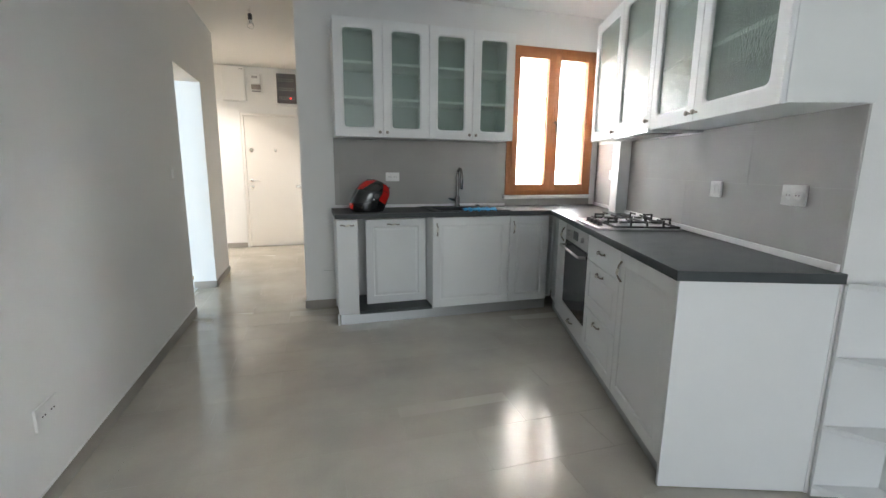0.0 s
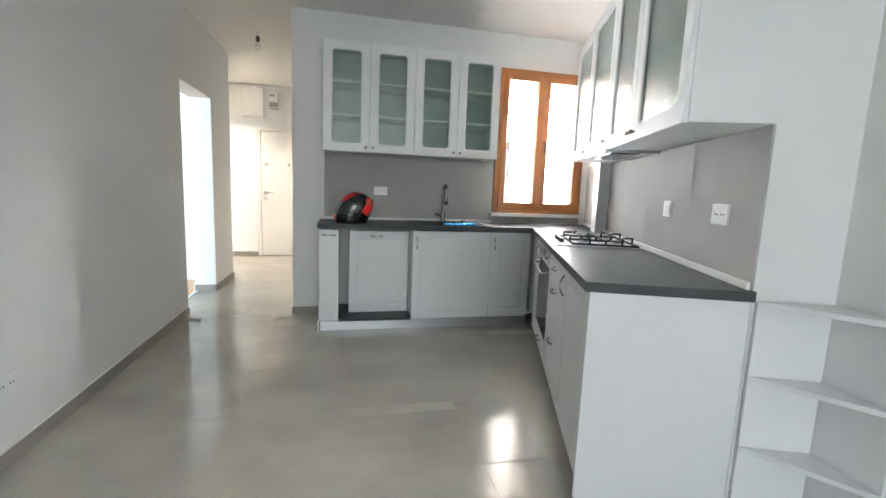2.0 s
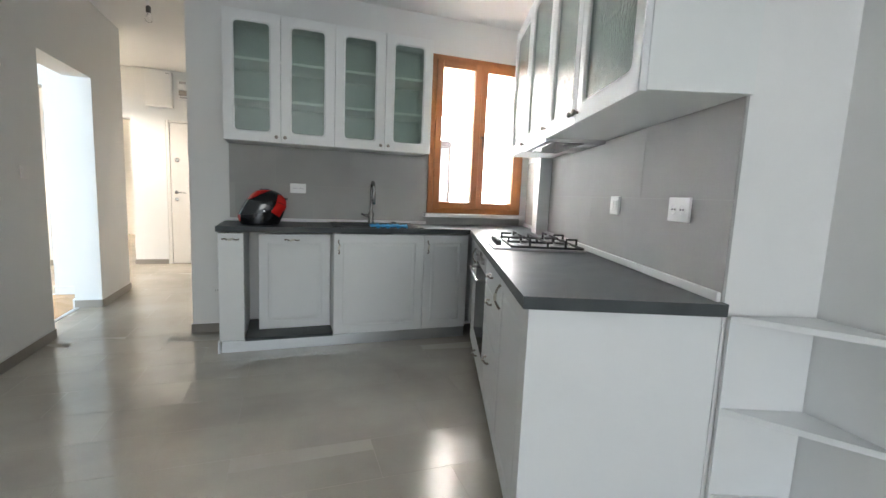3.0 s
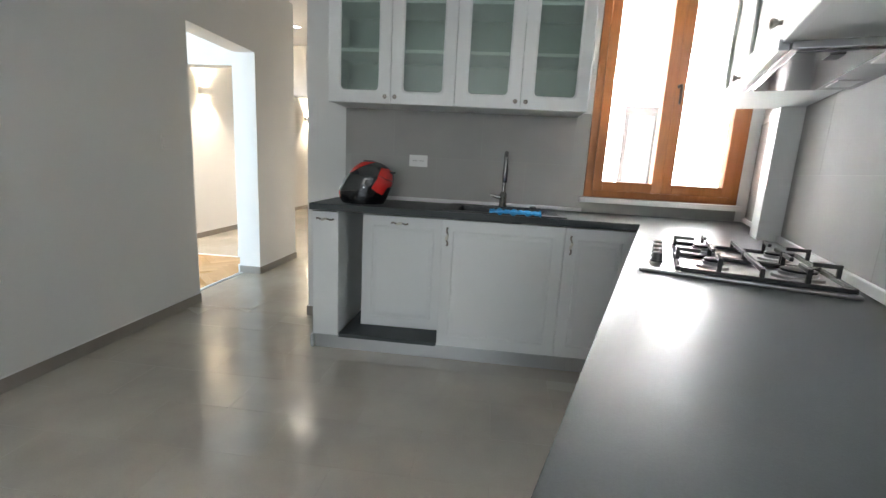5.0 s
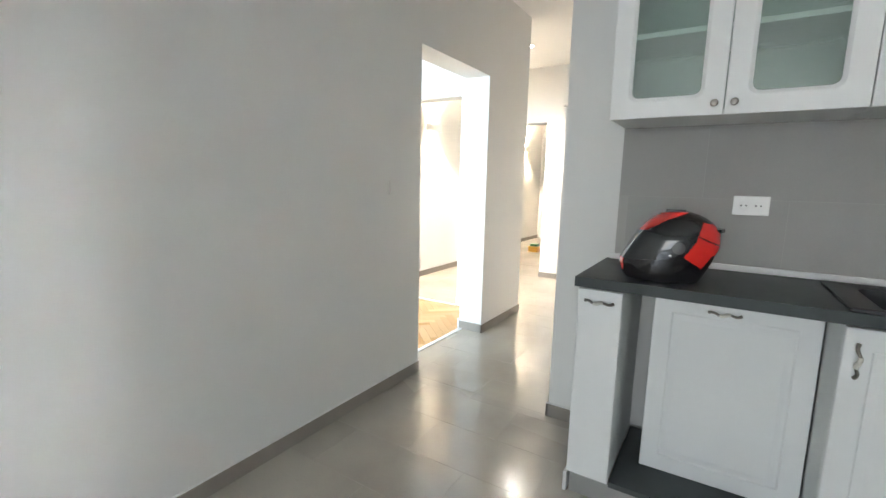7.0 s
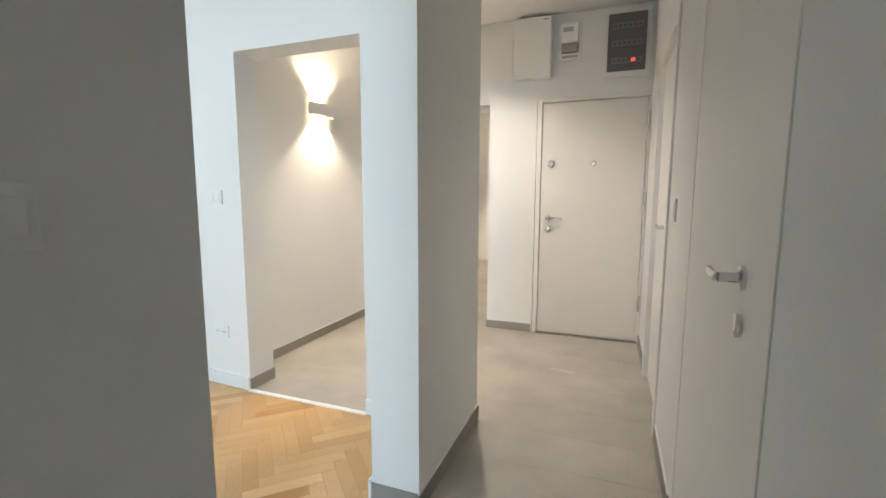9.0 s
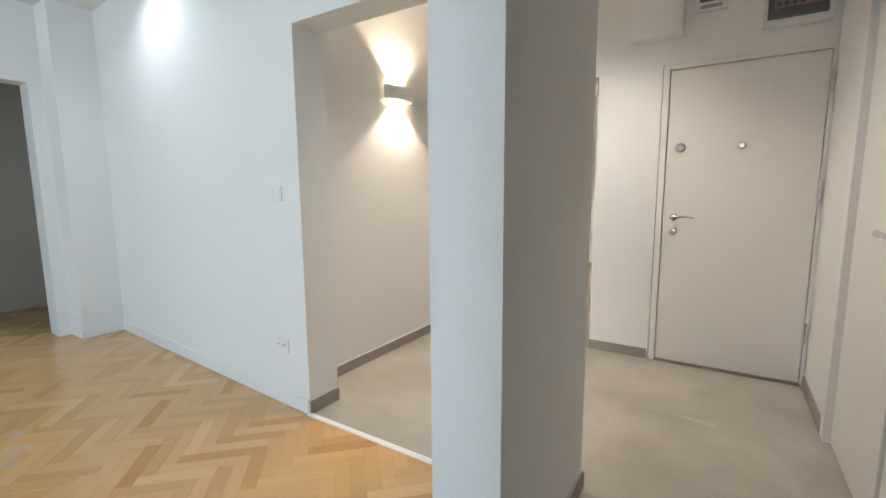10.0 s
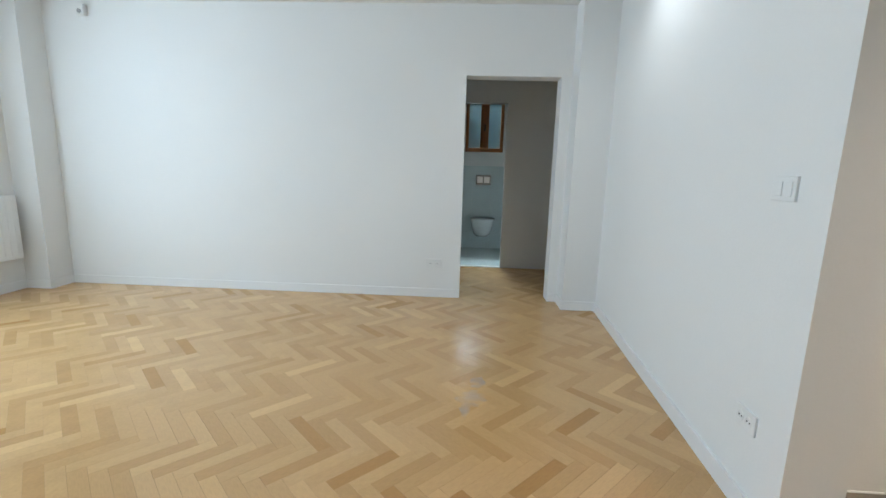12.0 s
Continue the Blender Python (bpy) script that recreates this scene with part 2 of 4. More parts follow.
def panel_door(x0, x1, z0, z1, y, thick=0.02, rail=0.065):
    """A milled door front that faces -y, with its outer face at y."""
    r = [(0.0, thick), (0.0, 0.003), (0.003, 0.0), (rail, 0.0), (rail + 0.006, 0.005), (rail + 0.014, 0.005), (rail + 0.03, 0.0015), (rail + 0.034, 0.0015)]
    if min(x1 - x0, z1 - z0) < 2 * rail + 0.09:
        r = r[:3]
    loops = []
    for inset, depth in r:
        loops.append([(px, y + depth, pz) for px, pz in ((x0 + inset, z0 + inset), (x1 - inset, z0 + inset), (x1 - inset, z1 - inset), (x0 + inset, z1 - inset))])
    return nested(bmesh.new(), loops)


def glass_door(x0, x1, z0, z1, y, thick=0.02, rail=0.075):
    loops = []
    for inset, rad, depth in ((0, 0.003, thick), (0, 0.003, 0.002), (0.002, 0.003, 0), (rail - 0.012, 0.03, 0), (rail - 0.004, 0.028, 0.004), (rail, 0.026, 0.006), (rail, 0.026, thick)):
        loops.append([(px, y + depth, pz) for px, pz in round_rect(x0 + inset, x1 - inset, z0 + inset, z1 - inset, rad)])
    loops.append(loops[0])
    return nested(bmesh.new(), loops, False, False)


def finish(bm, name, mat, smooth=False):
    bmesh.ops.recalc_face_normals(bm, faces=bm.faces)
    me = bpy.data.meshes.new(name)
    bm.to_mesh(me)
    bm.free()
    me.materials.append(mat)
    if smooth:
        for p in me.polygons:
            p.use_smooth = True
        me.set_sharp_from_angle(angle=radians(40))
    return me


def part(name, bm, mat, parent, label="", smooth=False):
    ob = new(name, finish(bm, name, mat, smooth))
    ob.parent = parent
    if label:
        tagged(ob, label)
    return ob


def thing(name, m, label, category, group="", kind=""):
    ob = new(name)
    ob.matrix_world = m
    return tagged(ob, label, category, group, kind)


def solid(name, bm, mat, label, category, kind="", m=None, smooth=False):
    ob = new(name, finish(bm, name, mat, smooth))
    if m is not None:
        ob.matrix_world = m
    return tagged(ob, label, category, "", kind)


# ---- setting: walls, ceilings, floors ----
H = 2.73
TH = radians(19.2)
U, N = Vector((math.sin(TH), math.cos(TH))), Vector((-math.cos(TH), math.sin(TH)))
O = Vector((2.20, 1.07))


def on_run(u, n):
    p = O + U * u + N * n
    return (p.x, p.y)


def wall(name, polys, label="white painted plaster wall"):
    bm = bmesh.new()
    for poly, z0, z1 in polys:
        prism(bm, poly, z0, z1)
    return solid(name, bm, PLASTER, label, "wall", "structure")


def rect(x0, x1, y0, y1):
    return [(x0, y0), (x1, y0), (x1, y1), (x0, y1)]


T = 2.07
wall("wall_west", [(rect(-0.85, -0.64, -5.7, 4.10), 0, H), (rect(-0.85, -0.64, 4.10, 5.015), T, H), (rect(-0.85, -0.64, 5.015, 5.807), 0, H)],
     "white plaster wall with an open doorway and pillar")
WX0, WX1, WZ0, WZ1 = 2.195, 3.15, 1.012, 2.41
wall("wall_kitchen_back", [(rect(0.28, WX0, 4.035, 4.30), 0, H), (rect(WX0, WX1, 4.035, 4.30), 0, WZ0), (rect(WX0, WX1, 4.035, 4.30), WZ1, H), (rect(WX1, 3.6, 4.035, 4.30), 0, H)])
c_end = on_run(3.15, 0)
C1 = on_run(0, -0.28)
wall("wall_kitchen_east", [([on_run(0, 0), c_end, (3.6, 4.035), (3.9, 1.4), C1], 0, H)])
wall("wall_east_return", [([C1, (3.9, 1.4), (3.9, -5.7), (2.20, -5.7)], 0, H)])
wall("wall_south", [(rect(-0.85, -0.5, -5.95, -5.7), 0, H), (rect(-0.5, 2.1, -5.95, -5.7), 2.45, H), (rect(-0.5, 2.1, -5.95, -5.7), 0, 0.25), (rect(2.1, 3.9, -5.95, -5.7), 0, H)])
D1, D2 = (4.46, 5.30), (5.99, 6.80)
wall("wall_hall_east", [(rect(0.28, 0.46, 4.30, D1[0]), 0, H), (rect(0.28, 0.46, D1[0], D1[1]), 2.09, H), (rect(0.28, 0.46, D1[1], D2[0]), 0, H),
                        (rect(0.28, 0.46, D2[0], D2[1]), 2.09, H), (rect(0.28, 0.46, D2[1], 7.50), 0, H)])
# unseen filler added behind both doors, stops outside light at their gaps
wall("wall_behind_doors", [(rect(0.47, 0.6, 4.31, 7.72), 0, H)])
wall("wall_entrance", [(rect(-1.04, -0.62, 7.50, 7.72), 0, H), (rect(-0.62, 0.30, 7.50, 7.72), 2.06, H), (rect(0.30, 0.46, 7.50, 7.72), 0, H),
                       (rect(-2.0, -1.04, 7.50, 7.72), 2.04, H), (rect(-2.55, -2.0, 7.50, 7.72), 0, H)])
wall("wall_lamp", [(rect(-2.55, -2.33, 5.84, 7.50), 0, H)])
wall("wall_parquet_north", [([(-2.09, 5.63), (-2.09, 5.84), (-5.25, 6.03), (-5.25, 5.82)], 0, H), (rect(-2.09, -1.24, 5.63, 5.81), T, H), (rect(-1.24, -0.85, 5.63, 5.807), 0, H)])
wall("wall_parquet_west", [(rect(-5.2, -5.01, 0.0, 4.52), 0, H), (rect(-5.2, -5.01, 4.52, 5.39), 2.12, H), (rect(-5.2, -5.01, 5.39, 5.9), 0, H)])
wall("column_north_west", [(rect(-5.01, -4.755, 5.485, 5.9), 0, H)], "white plaster corner column")
wall("column_south_west", [(rect(-5.01, -4.75, 0.0, 0.50), 0, H)], "white plaster corner column")
wall("wall_parquet_south", [(rect(-5.2, -3.7, -0.15, 0.25), 0, H), (rect(-3.7, -1.1, -0.15, 0.25), 0, 0.7), (rect(-3.7, -1.1, -0.15, 0.25), 2.5, H), (rect(-1.1, -0.85, -0.15, 0.25), 0, H)])
wall("wall_corridor", [(rect(-6.62, -6.5, 5.04, 6.2), 0, H), (rect(-6.62, -6.5, 4.35, 5.04), 2.10, H), (rect(-6.62, -6.5, 3.0, 4.35), 0, H), (rect(-6.62, -5.2, 6.0, 6.2), 0, H), (rect(-6.62, -5.2, 3.0, 3.2), 0, H)])
wall("wall_north_room", [(rect(-2.8, -2.62, 7.72, 11.7), 0, H), (rect(-2.8, 0.5, 11.7, 11.9), 0, H), (rect(0.25, 0.5, 7.72, 11.7), 0, H)])
wall("wall_bathroom", [(rect(-8.3, -8.0, 3.6, 4.52), 0, H), (rect(-8.3, -8.0, 4.52, 5.12), 0, 1.56), (rect(-8.3, -8.0, 4.52, 5.12), 2.40, H), (rect(-8.3, -8.0, 5.12, 6.0), 0, H),
                       (rect(-8.0, -6.62, 3.6, 3.75), 0, H), (rect(-8.0, -6.62, 5.55, 5.7), 0, H)])
solid("ceiling", prism(bmesh.new(), rect(-8.4, 4.0, -6.0, 12.0), H, H + 0.2), CEIL, "matt white painted ceiling", "ceiling", "structure")
solid("ground", prism(bmesh.new(), rect(-60, 60, -60, 60), -0.40, -0.3), GROUT, "grey yard ground outside", "ground", "structure")


def skirting(name, runs, mat, label, h, proud=0.010, z0=0.001):
    """Runs of (x0, y0, x1, y1), with the room on the left of each."""
    bm = bmesh.new()
    for x0, y0, x1, y1 in runs:
        d = Vector((x1 - x0, y1 - y0)).normalized()
        w = Vector((-d.y, d.x)) * proud
        prism(bm, [(x0, y0), (x1, y1), (x1 + w.x, y1 + w.y), (x0 + w.x, y0 + w.y)], z0, h)
    return solid(name, bm, mat, label, "skirting", "structure")


skirting("baseboard", [(-0.64, 4.10, -0.64, -5.7), (-0.63, 5.015, -0.85, 5.015), (-0.64, 5.805, -0.64, 5.005), (0.54, 4.035, 0.27, 4.035), (0.28, 5.36, 0.28, 5.93), (0.28, 6.86, 0.28, 7.5),
                       (0.28, 4.025, 0.28, 4.40), (-0.63, 7.50, -1.04, 7.50), (-2.0, 7.50, -2.33, 7.50), (-2.33, 7.50, -2.33, 5.84), (-2.09, 5.84, -2.09, 5.63), (-2.33, 5.84, -2.10, 5.84), (-1.24, 5.807, -0.63, 5.807), (-1.24, 5.63, -1.24, 5.807),
                       (-2.62, 11.7, -2.62, 7.72), (-1.04, 7.5, -1.04, 7.72)],
         SKIRT, "grey porcelain tile skirting", 0.072)
skirting("baseboard_white", [(-5.01, 4.52, -5.01, 0.5), (-4.755, 5.485, -5.01, 5.485), (-4.755, 5.79, -4.755, 5.475), (-2.09, 5.63, -4.755, 5.79), (-5.01, 5.475, -5.01, 5.39), (-5.01, 0.5, -4.75, 0.5), (-4.75, 0.51, -4.75, 0.25), (-4.75, 0.25, -0.85, 0.25),
                             (-0.85, 5.63, -0.85, 5.005)][0:8] + [(-0.85, 0.25, -0.85, 4.10), (-0.85, 5.005, -0.85, 5.63), (-0.85, 5.63, -1.24, 5.63)],
         WHITE_TRIM, "white painted wooden skirting board", 0.085, 0.014)
# added white strip paints the light caught on the skirting's top edge
skirting("trim_skirting_bead", [(-0.64, 4.10, -0.64, -5.7), (-0.64, 5.805, -0.64, 5.005), (0.54, 4.035, 0.27, 4.035), (0.28, 5.36, 0.28, 5.93), (-2.33, 7.50, -2.33, 5.84)],
         WHITE_TRIM, "thin white strip imitating the lit skirting top edge", 0.077, 0.008, 0.0725)
solid("trim_threshold_kitchen", block(-0.85, -0.82, 4.10, 5.015, -0.004, 0.006), WHITE_TRIM, "pale metal threshold strip", "threshold", "structure")
solid("trim_threshold_hall", block(-2.09, -1.24, 5.605, 5.635, -0.004, 0.006), WHITE_TRIM, "pale metal threshold strip", "threshold", "structure")

# ---- kitchen ----
MB = pose(0, 4.035, 0)
MR = Matrix.Translation((O.x, O.y, 0)) @ pose(0, 0, 0, 0, 0, -90 - math.degrees(TH))


def bow_handle(parent, x, z, y, vertical=False, name="handle"):
    """A bow handle of aged metal with a porcelain middle, on a front that faces -y."""
    pts, rad, mid, mrad = [], [], [], []
    for i in range(13):
        s = -1 + i / 6
        off = -0.004 - 0.022 * (1 - s * s)
        a = s * 0.052
        wave = 0.004 * math.sin(s * 6.3)
        p = (x + wave, y + off, z + a) if vertical else (x + a, y + off, z + wave)
        pts.append(p)
        rad.append(0.0062 if abs(s) > 0.93 else 0.0042 + 0.0012 * abs(s))
        if abs(s) < 0.42:
            mid.append(p)
            mrad.append(0.0075 - 0.004 * abs(s))
    h = part(name, tube(bmesh.new(), pts, rad), AGED, parent, "aged nickel bow handle", True)
    part("handle_grip", tube(bmesh.new(), mid, mrad), PORCELAIN, parent, "cream porcelain handle grip", True)
    return h


def knob(parent, x, z, y):
    prof = [(0.006, 0.0), (0.005, -0.008), (0.010, -0.014), (0.013, -0.020), (0.010, -0.026), (0.003, -0.028)]
    return part("knob", lathe(bmesh.new(), prof, 16, "Y", (x, y, z)), AGED, parent, "small round nickel knob", True)


def carcass(cab, x0, x1, z0, z1, y0, y1, shelves=(), back=True, top=True):
    """Side, top, bottom and back boards between y0 (front) and y1."""
    b = 0.018
    part("side_panel", block(x0, x0 + b, y0, y1, z0, z1, bevel=0.001), CARCASS, cab)
    part("side_panel", block(x1 - b, x1, y0, y1, z0, z1, bevel=0.001), CARCASS, cab)
    part("bottom_panel", block(x0 + b, x1 - b, y0, y1, z0, z0 + b), CARCASS, cab)
    if top:
        part("top_panel", block(x0 + b, x1 - b, y0, y1, z1 - b, z1), CARCASS, cab)
    if back:
        part("back_panel", block(x0 + b, x1 - b, y1 - 0.006, y1, z0 + b, z1 - b), BACKBOARD, cab, "back board coloured grey-green for the dim cabinet inside")
    for z in shelves:
        part("shelf", block(x0 + b, x1 - b, y0 - 0.0078, y1 - 0.006, z - 0.009, z + 0.009), CARCASS, cab)


def base_cabinet(m, x0, x1, fronts, label, group):
    """A floor unit; fronts of (x0, x1, z0, z1, handle) with handle h, v0 (near x0), v1 or nothing."""
    cab = thing("base_cabinet", m, label, "cabinet", group)
    carcass(cab, x0 + 0.001, x1 - 0.001, 0.10, 0.868, -0.555, -0.075, back=False, top=False)
    for a, b, z0, z1, handle in fronts:
        big = (z1 - z0) > 0.3
        d = part("door" if big else "drawer_front", panel_door(a + 0.0015, b - 0.0015, z0 + 0.0015, z1 - 0.0015, -0.576), LACQUER, cab)
        if handle == "h":
            bow_handle(d, (a + b) / 2, z1 - 0.045 if (z1 - z0) > 0.3 else (z0 + z1) / 2 + 0.01, -0.576)
        elif handle:
            bow_handle(d, a + 0.035 if handle == "v0" else b - 0.035, z1 - 0.10, -0.576, True)
    return cab


RUN = "kitchen base cabinets"
MBB = pose(0, 4.078, 0)
FZ0, FZ1 = 0.085, 0.862
XB = 0.535
base_cabinet(MBB, XB, 0.70, [(XB, 0.70, FZ0, FZ1, "h")], "narrow white lacquered base cabinet beside an empty bay", RUN)
base_cabinet(MBB, 1.318, 2.02, [(1.318, 2.02, FZ0, FZ1, "v0")], "white lacquered sink cabinet with a milled door", RUN)
base_cabinet(MBB, 2.02, 2.47, [(2.02, 2.405, FZ0, FZ1, "v0")], "white lacquered corner cabinet with a milled door", RUN)
# loose panel in the dishwasher bay
loose = thing("appliance_door_panel", MB @ pose(-0.005, -0.35, 0.099, -1.5, 0, 1), "loose white milled front leaning in an empty dishwasher bay", "door panel")
lp = part("panel", panel_door(0.79, 1.318, 0, 0.735, 0), LACQUER, loose)
bow_handle(lp, 1.03, 0.69, 0)
solid("bay_floor_board", block(0.702, 1.316, 3.506, 4.0, 0.075, 0.098, bevel=0.002), WORKTOP, "dark board on the floor of the empty bay", "board")
solid("cabinet_plinth", block(0.55, 2.40, 3.508, 3.526, 0.0, 0.083, bevel=0.001), PLINTH, "brushed aluminium plinth under the base cabinets", "plinth")
solid("plinth_end_strip", block(0.527, 0.541, 3.495, 3.55, 0.0, 0.083, bevel=0.001), WHITE_TRIM, "short white upright end strip of the plinth", "plinth")
solid("cabinet_plinth", block(-2.36, -0.022, -0.54, -0.522, 0.0, 0.083, bevel=0.001), PLINTH, "brushed aluminium plinth under the base cabinets", "plinth", m=MR)
base_cabinet(MR, -0.62, 0.0, [(-0.62, -0.02, FZ0, FZ1, "v0")], "white lacquered base cabinet with one tall door", RUN)
base_cabinet(MR, -1.215, -0.62, [(-1.215, -0.62, 0.70, FZ1, "h"), (-1.215, -0.62, 0.395, 0.70, "h"), (-1.215, -0.62, FZ0, 0.395, "h")], "white lacquered drawer cabinet with three drawers", RUN)
base_cabinet(MR, -2.36, -1.84, [(-2.10, -1.84, FZ0, FZ1, "v1")], "narrow white lacquered base cabinet beside the oven", RUN)
end = solid("cabinet_end_panel", block(-0.019, 0.0, -0.578, -0.002, 0.004, 0.868, bevel=0.0015), LACQUER, "plain white end panel of the kitchen run", "end panel", m=MR)
# oven
oven = thing("built_in_oven", MR, "built-in steel oven with black glass door", "oven")
part("housing", block(-1.84, -1.22, -0.55, -0.03, 0.23, 0.862), STEEL, oven)
part("control_panel", block(-1.835, -1.225, -0.575, -0.551, 0.735, 0.86, bevel=0.002), STEEL, oven, "brushed steel control panel")
part("display", block(-1.60, -1.47, -0.577, -0.5752, 0.77, 0.83), BLACK_GLASS, oven, "dark square display")
for dx in (-1.72, -1.34):
    part("dial", lathe(bmesh.new(), [(0.02, 0), (0.02, -0.012), (0.016, -0.02)], 20, "Y", (dx, -0.5752, 0.80)), STEEL, oven, smooth=True)
od = part("door", block(-1.835, -1.225, -0.575, -0.551, 0.235, 0.73, bevel=0.002), BLACK_GLASS, oven, "black glass oven door")
part("handle", tube(bmesh.new(), [(-1.80, -0.576, 0.695), (-1.80, -0.62, 0.695), (-1.78, -0.625, 0.695), (-1.28, -0.625, 0.695), (-1.26, -0.62, 0.695), (-1.26, -0.576, 0.695)], 0.009), STEEL, od, "steel bar handle", True)
under = thing("oven_drawer", MR, "white lacquered drawer beneath the oven", "drawer")
ud = part("drawer_front", panel_door(-1.8385, -1.2165, FZ0, 0.225, -0.576), LACQUER, under)
bow_handle(ud, -1.53, 0.16, -0.576)
part("drawer_box", block(-1.83, -1.225, -0.555, -0.05, 0.10, 0.21), CARCASS, under)

# worktop: one L-shaped slab with a hole for the sink bowl
f0 = on_run(-0.025, 0.60)
f1 = O + U * 2.355 + N * 0.60
inner = (f1.x, 3.482)
SX0, SX1, SY0, SY1 = 1.36, 1.98, 3.515, 3.93
wt = bmesh.new()
WZ = (0.870, 0.908)
for poly in (rect(0.525, SX0, 3.482, 4.033), rect(SX0, SX1, 3.482, SY0), rect(SX0, SX1, SY1, 4.033), rect(SX1, inner[0], 3.482, 4.033),
             [inner, f0, on_run(-0.025, 0.002), on_run(3.13, 0.002), (inner[0], 4.033)]):
    prism(wt, poly, *WZ)
bmesh.ops.remove_doubles(wt, verts=wt.verts, dist=0.0005)
solid("worktop", wt, WORKTOP, "dark slate-grey laminate L-shaped worktop", "worktop")
solid("worktop_upstand", block(0.54, 2.19, 4.008, 4.022, 0.909, 0.935, bevel=0.003), WHITE_TRIM, "white sealing strip along the worktop", "sealing strip")
solid("worktop_upstand", block(-3.08, 0.0, -0.026, -0.012, 0.909, 0.938, bevel=0.003), WHITE_TRIM, "white sealing strip along the worktop", "sealing strip", m=MR)

# sink
sink = thing("sink", pose(0, 0, 0), "black granite composite sink with drainer", "sink")
loops = []
for x0, x1, y0, y1, z, r in ((1.32, 2.02, 3.495, 3.965, 0.909, 0.012), (1.32, 2.02, 3.495, 3.965, 0.917, 0.012), (1.335, 2.005, 3.51, 3.95, 0.919, 0.012), (1.40, 1.78, 3.53, 3.87, 0.915, 0.03), (1.41, 1.77, 3.54, 3.86, 0.75, 0.04)):
    loops.append([(px, py, z) for px, py in round_rect(x0, x1, y0, y1, r)])
part("basin", nested(bmesh.new(), loops, True, False), SINK, sink)
for i in range(5):
    part("drainer_rib", block(1.80, 1.98, 3.56 + i * 0.06, 3.575 + i * 0.06, 0.9175, 0.921, bevel=0.001), SINK, sink)
part("drain", lathe(bmesh.new(), [(0.035, 0.751), (0.035, 0.754), (0.02, 0.753)], 20, "Z", (1.55, 3.70, 0)), CHROME, sink, "chrome drain", True)
part("waste_knob", lathe(bmesh.new(), [(0.022, 0.918), (0.022, 0.93), (0.016, 0.933)], 18, "Z", (1.86, 3.90, 0)), CHROME, sink, "chrome waste knob", True)
tap = thing("kitchen_tap", pose(1.665, 3.915, 0.919), "tall chrome mixer tap with swan neck", "tap")
part("base", lathe(bmesh.new(), [(0.027, 0), (0.027, 0.008), (0.022, 0.014), (0.022, 0.085), (0.016, 0.095)], 20), TAP_STEEL, tap, smooth=True)
neck = [(0, 0, 0.09), (0, 0, 0.28)] + [(0, -0.055 + 0.055 * math.cos(a), 0.29 + 0.055 * math.sin(a)) for a in [i * math.pi / 9 for i in range(10)]] + [(0, -0.11, 0.25)]
part("neck", tube(bmesh.new(), neck, 0.012, 14), TAP_STEEL, tap, smooth=True)
part("spray_head", lathe(bmesh.new(), [(0.014, 0.255), (0.016, 0.235), (0.016, 0.165), (0.012, 0.16)], 18, "Z", (0, -0.11, 0)), TAP_STEEL, tap, smooth=True)
part("lever", tube(bmesh.new(), [(-0.015, 0, 0.06), (-0.05, 0, 0.062), (-0.085, -0.005, 0.075)], [0.014, 0.01, 0.006]), TAP_STEEL, tap, smooth=True)
rag = bmesh.new()
random.seed(4)
gx, gy = 26, 8
vs = [[rag.verts.new((1.585 + 0.29 * i / gx, 3.475 + 0.055 * j / gy, 0.925 + 0.012 * math.sin(i * 0.9) * math.sin(j * 0.8) + 0.006 * random.random() + (0.006 if j > 2 else 0))) for j in range(gy + 1)] for i in range(gx + 1)]
for i in range(gx):
    for j in range(gy):
        rag.faces.new((vs[i][j], vs[i + 1][j], vs[i + 1][j + 1], vs[i][j + 1]))
ext = bmesh.ops.extrude_face_region(rag, geom=rag.faces[:])
bmesh.ops.translate(rag, verts=[g for g in ext["geom"] if isinstance(g, bmesh.types.BMVert)], vec=(0, 0, -0.008))
solid("dish_cloth", rag, BLUE, "folded bright blue cloth on the sink edge", "cloth", smooth=True)

# gas hob
hob = thing("gas_hob", MR @ pose(-1.37, -0.306, 0.908), "steel four-burner gas hob with black iron grates", "hob")
part("tray", block(-0.29, 0.29, -0.25, 0.25, 0.0, 0.010, bevel=0.004), STEEL, hob)
for bx, by, br in ((-0.145, -0.055, 0.038), (0.145, -0.055, 0.028), (-0.145, 0.15, 0.030), (0.145, 0.15, 0.046)):
    b = part("burner", lathe(bmesh.new(), [(br + 0.016, 0.0102), (br + 0.014, 0.018), (br, 0.020), (br, 0.029)], 24, "Z", (bx, by, 0)), STEEL, hob, smooth=True)
    part("burner_cap", lathe(bmesh.new(), [(br * 0.9, 0.0292), (br * 0.95, 0.036), (br * 0.7, 0.039)], 24, "Z", (bx, by, 0)), IRON, b, "black enamel burner cap", True)
    part("spark_plug", lathe(bmesh.new(), [(0.004, 0.0102), (0.004, 0.030), (0.002, 0.034)], 10, "Z", (bx - br - 0.010, by - 0.018, 0)), PLASTIC, b, smooth=True)


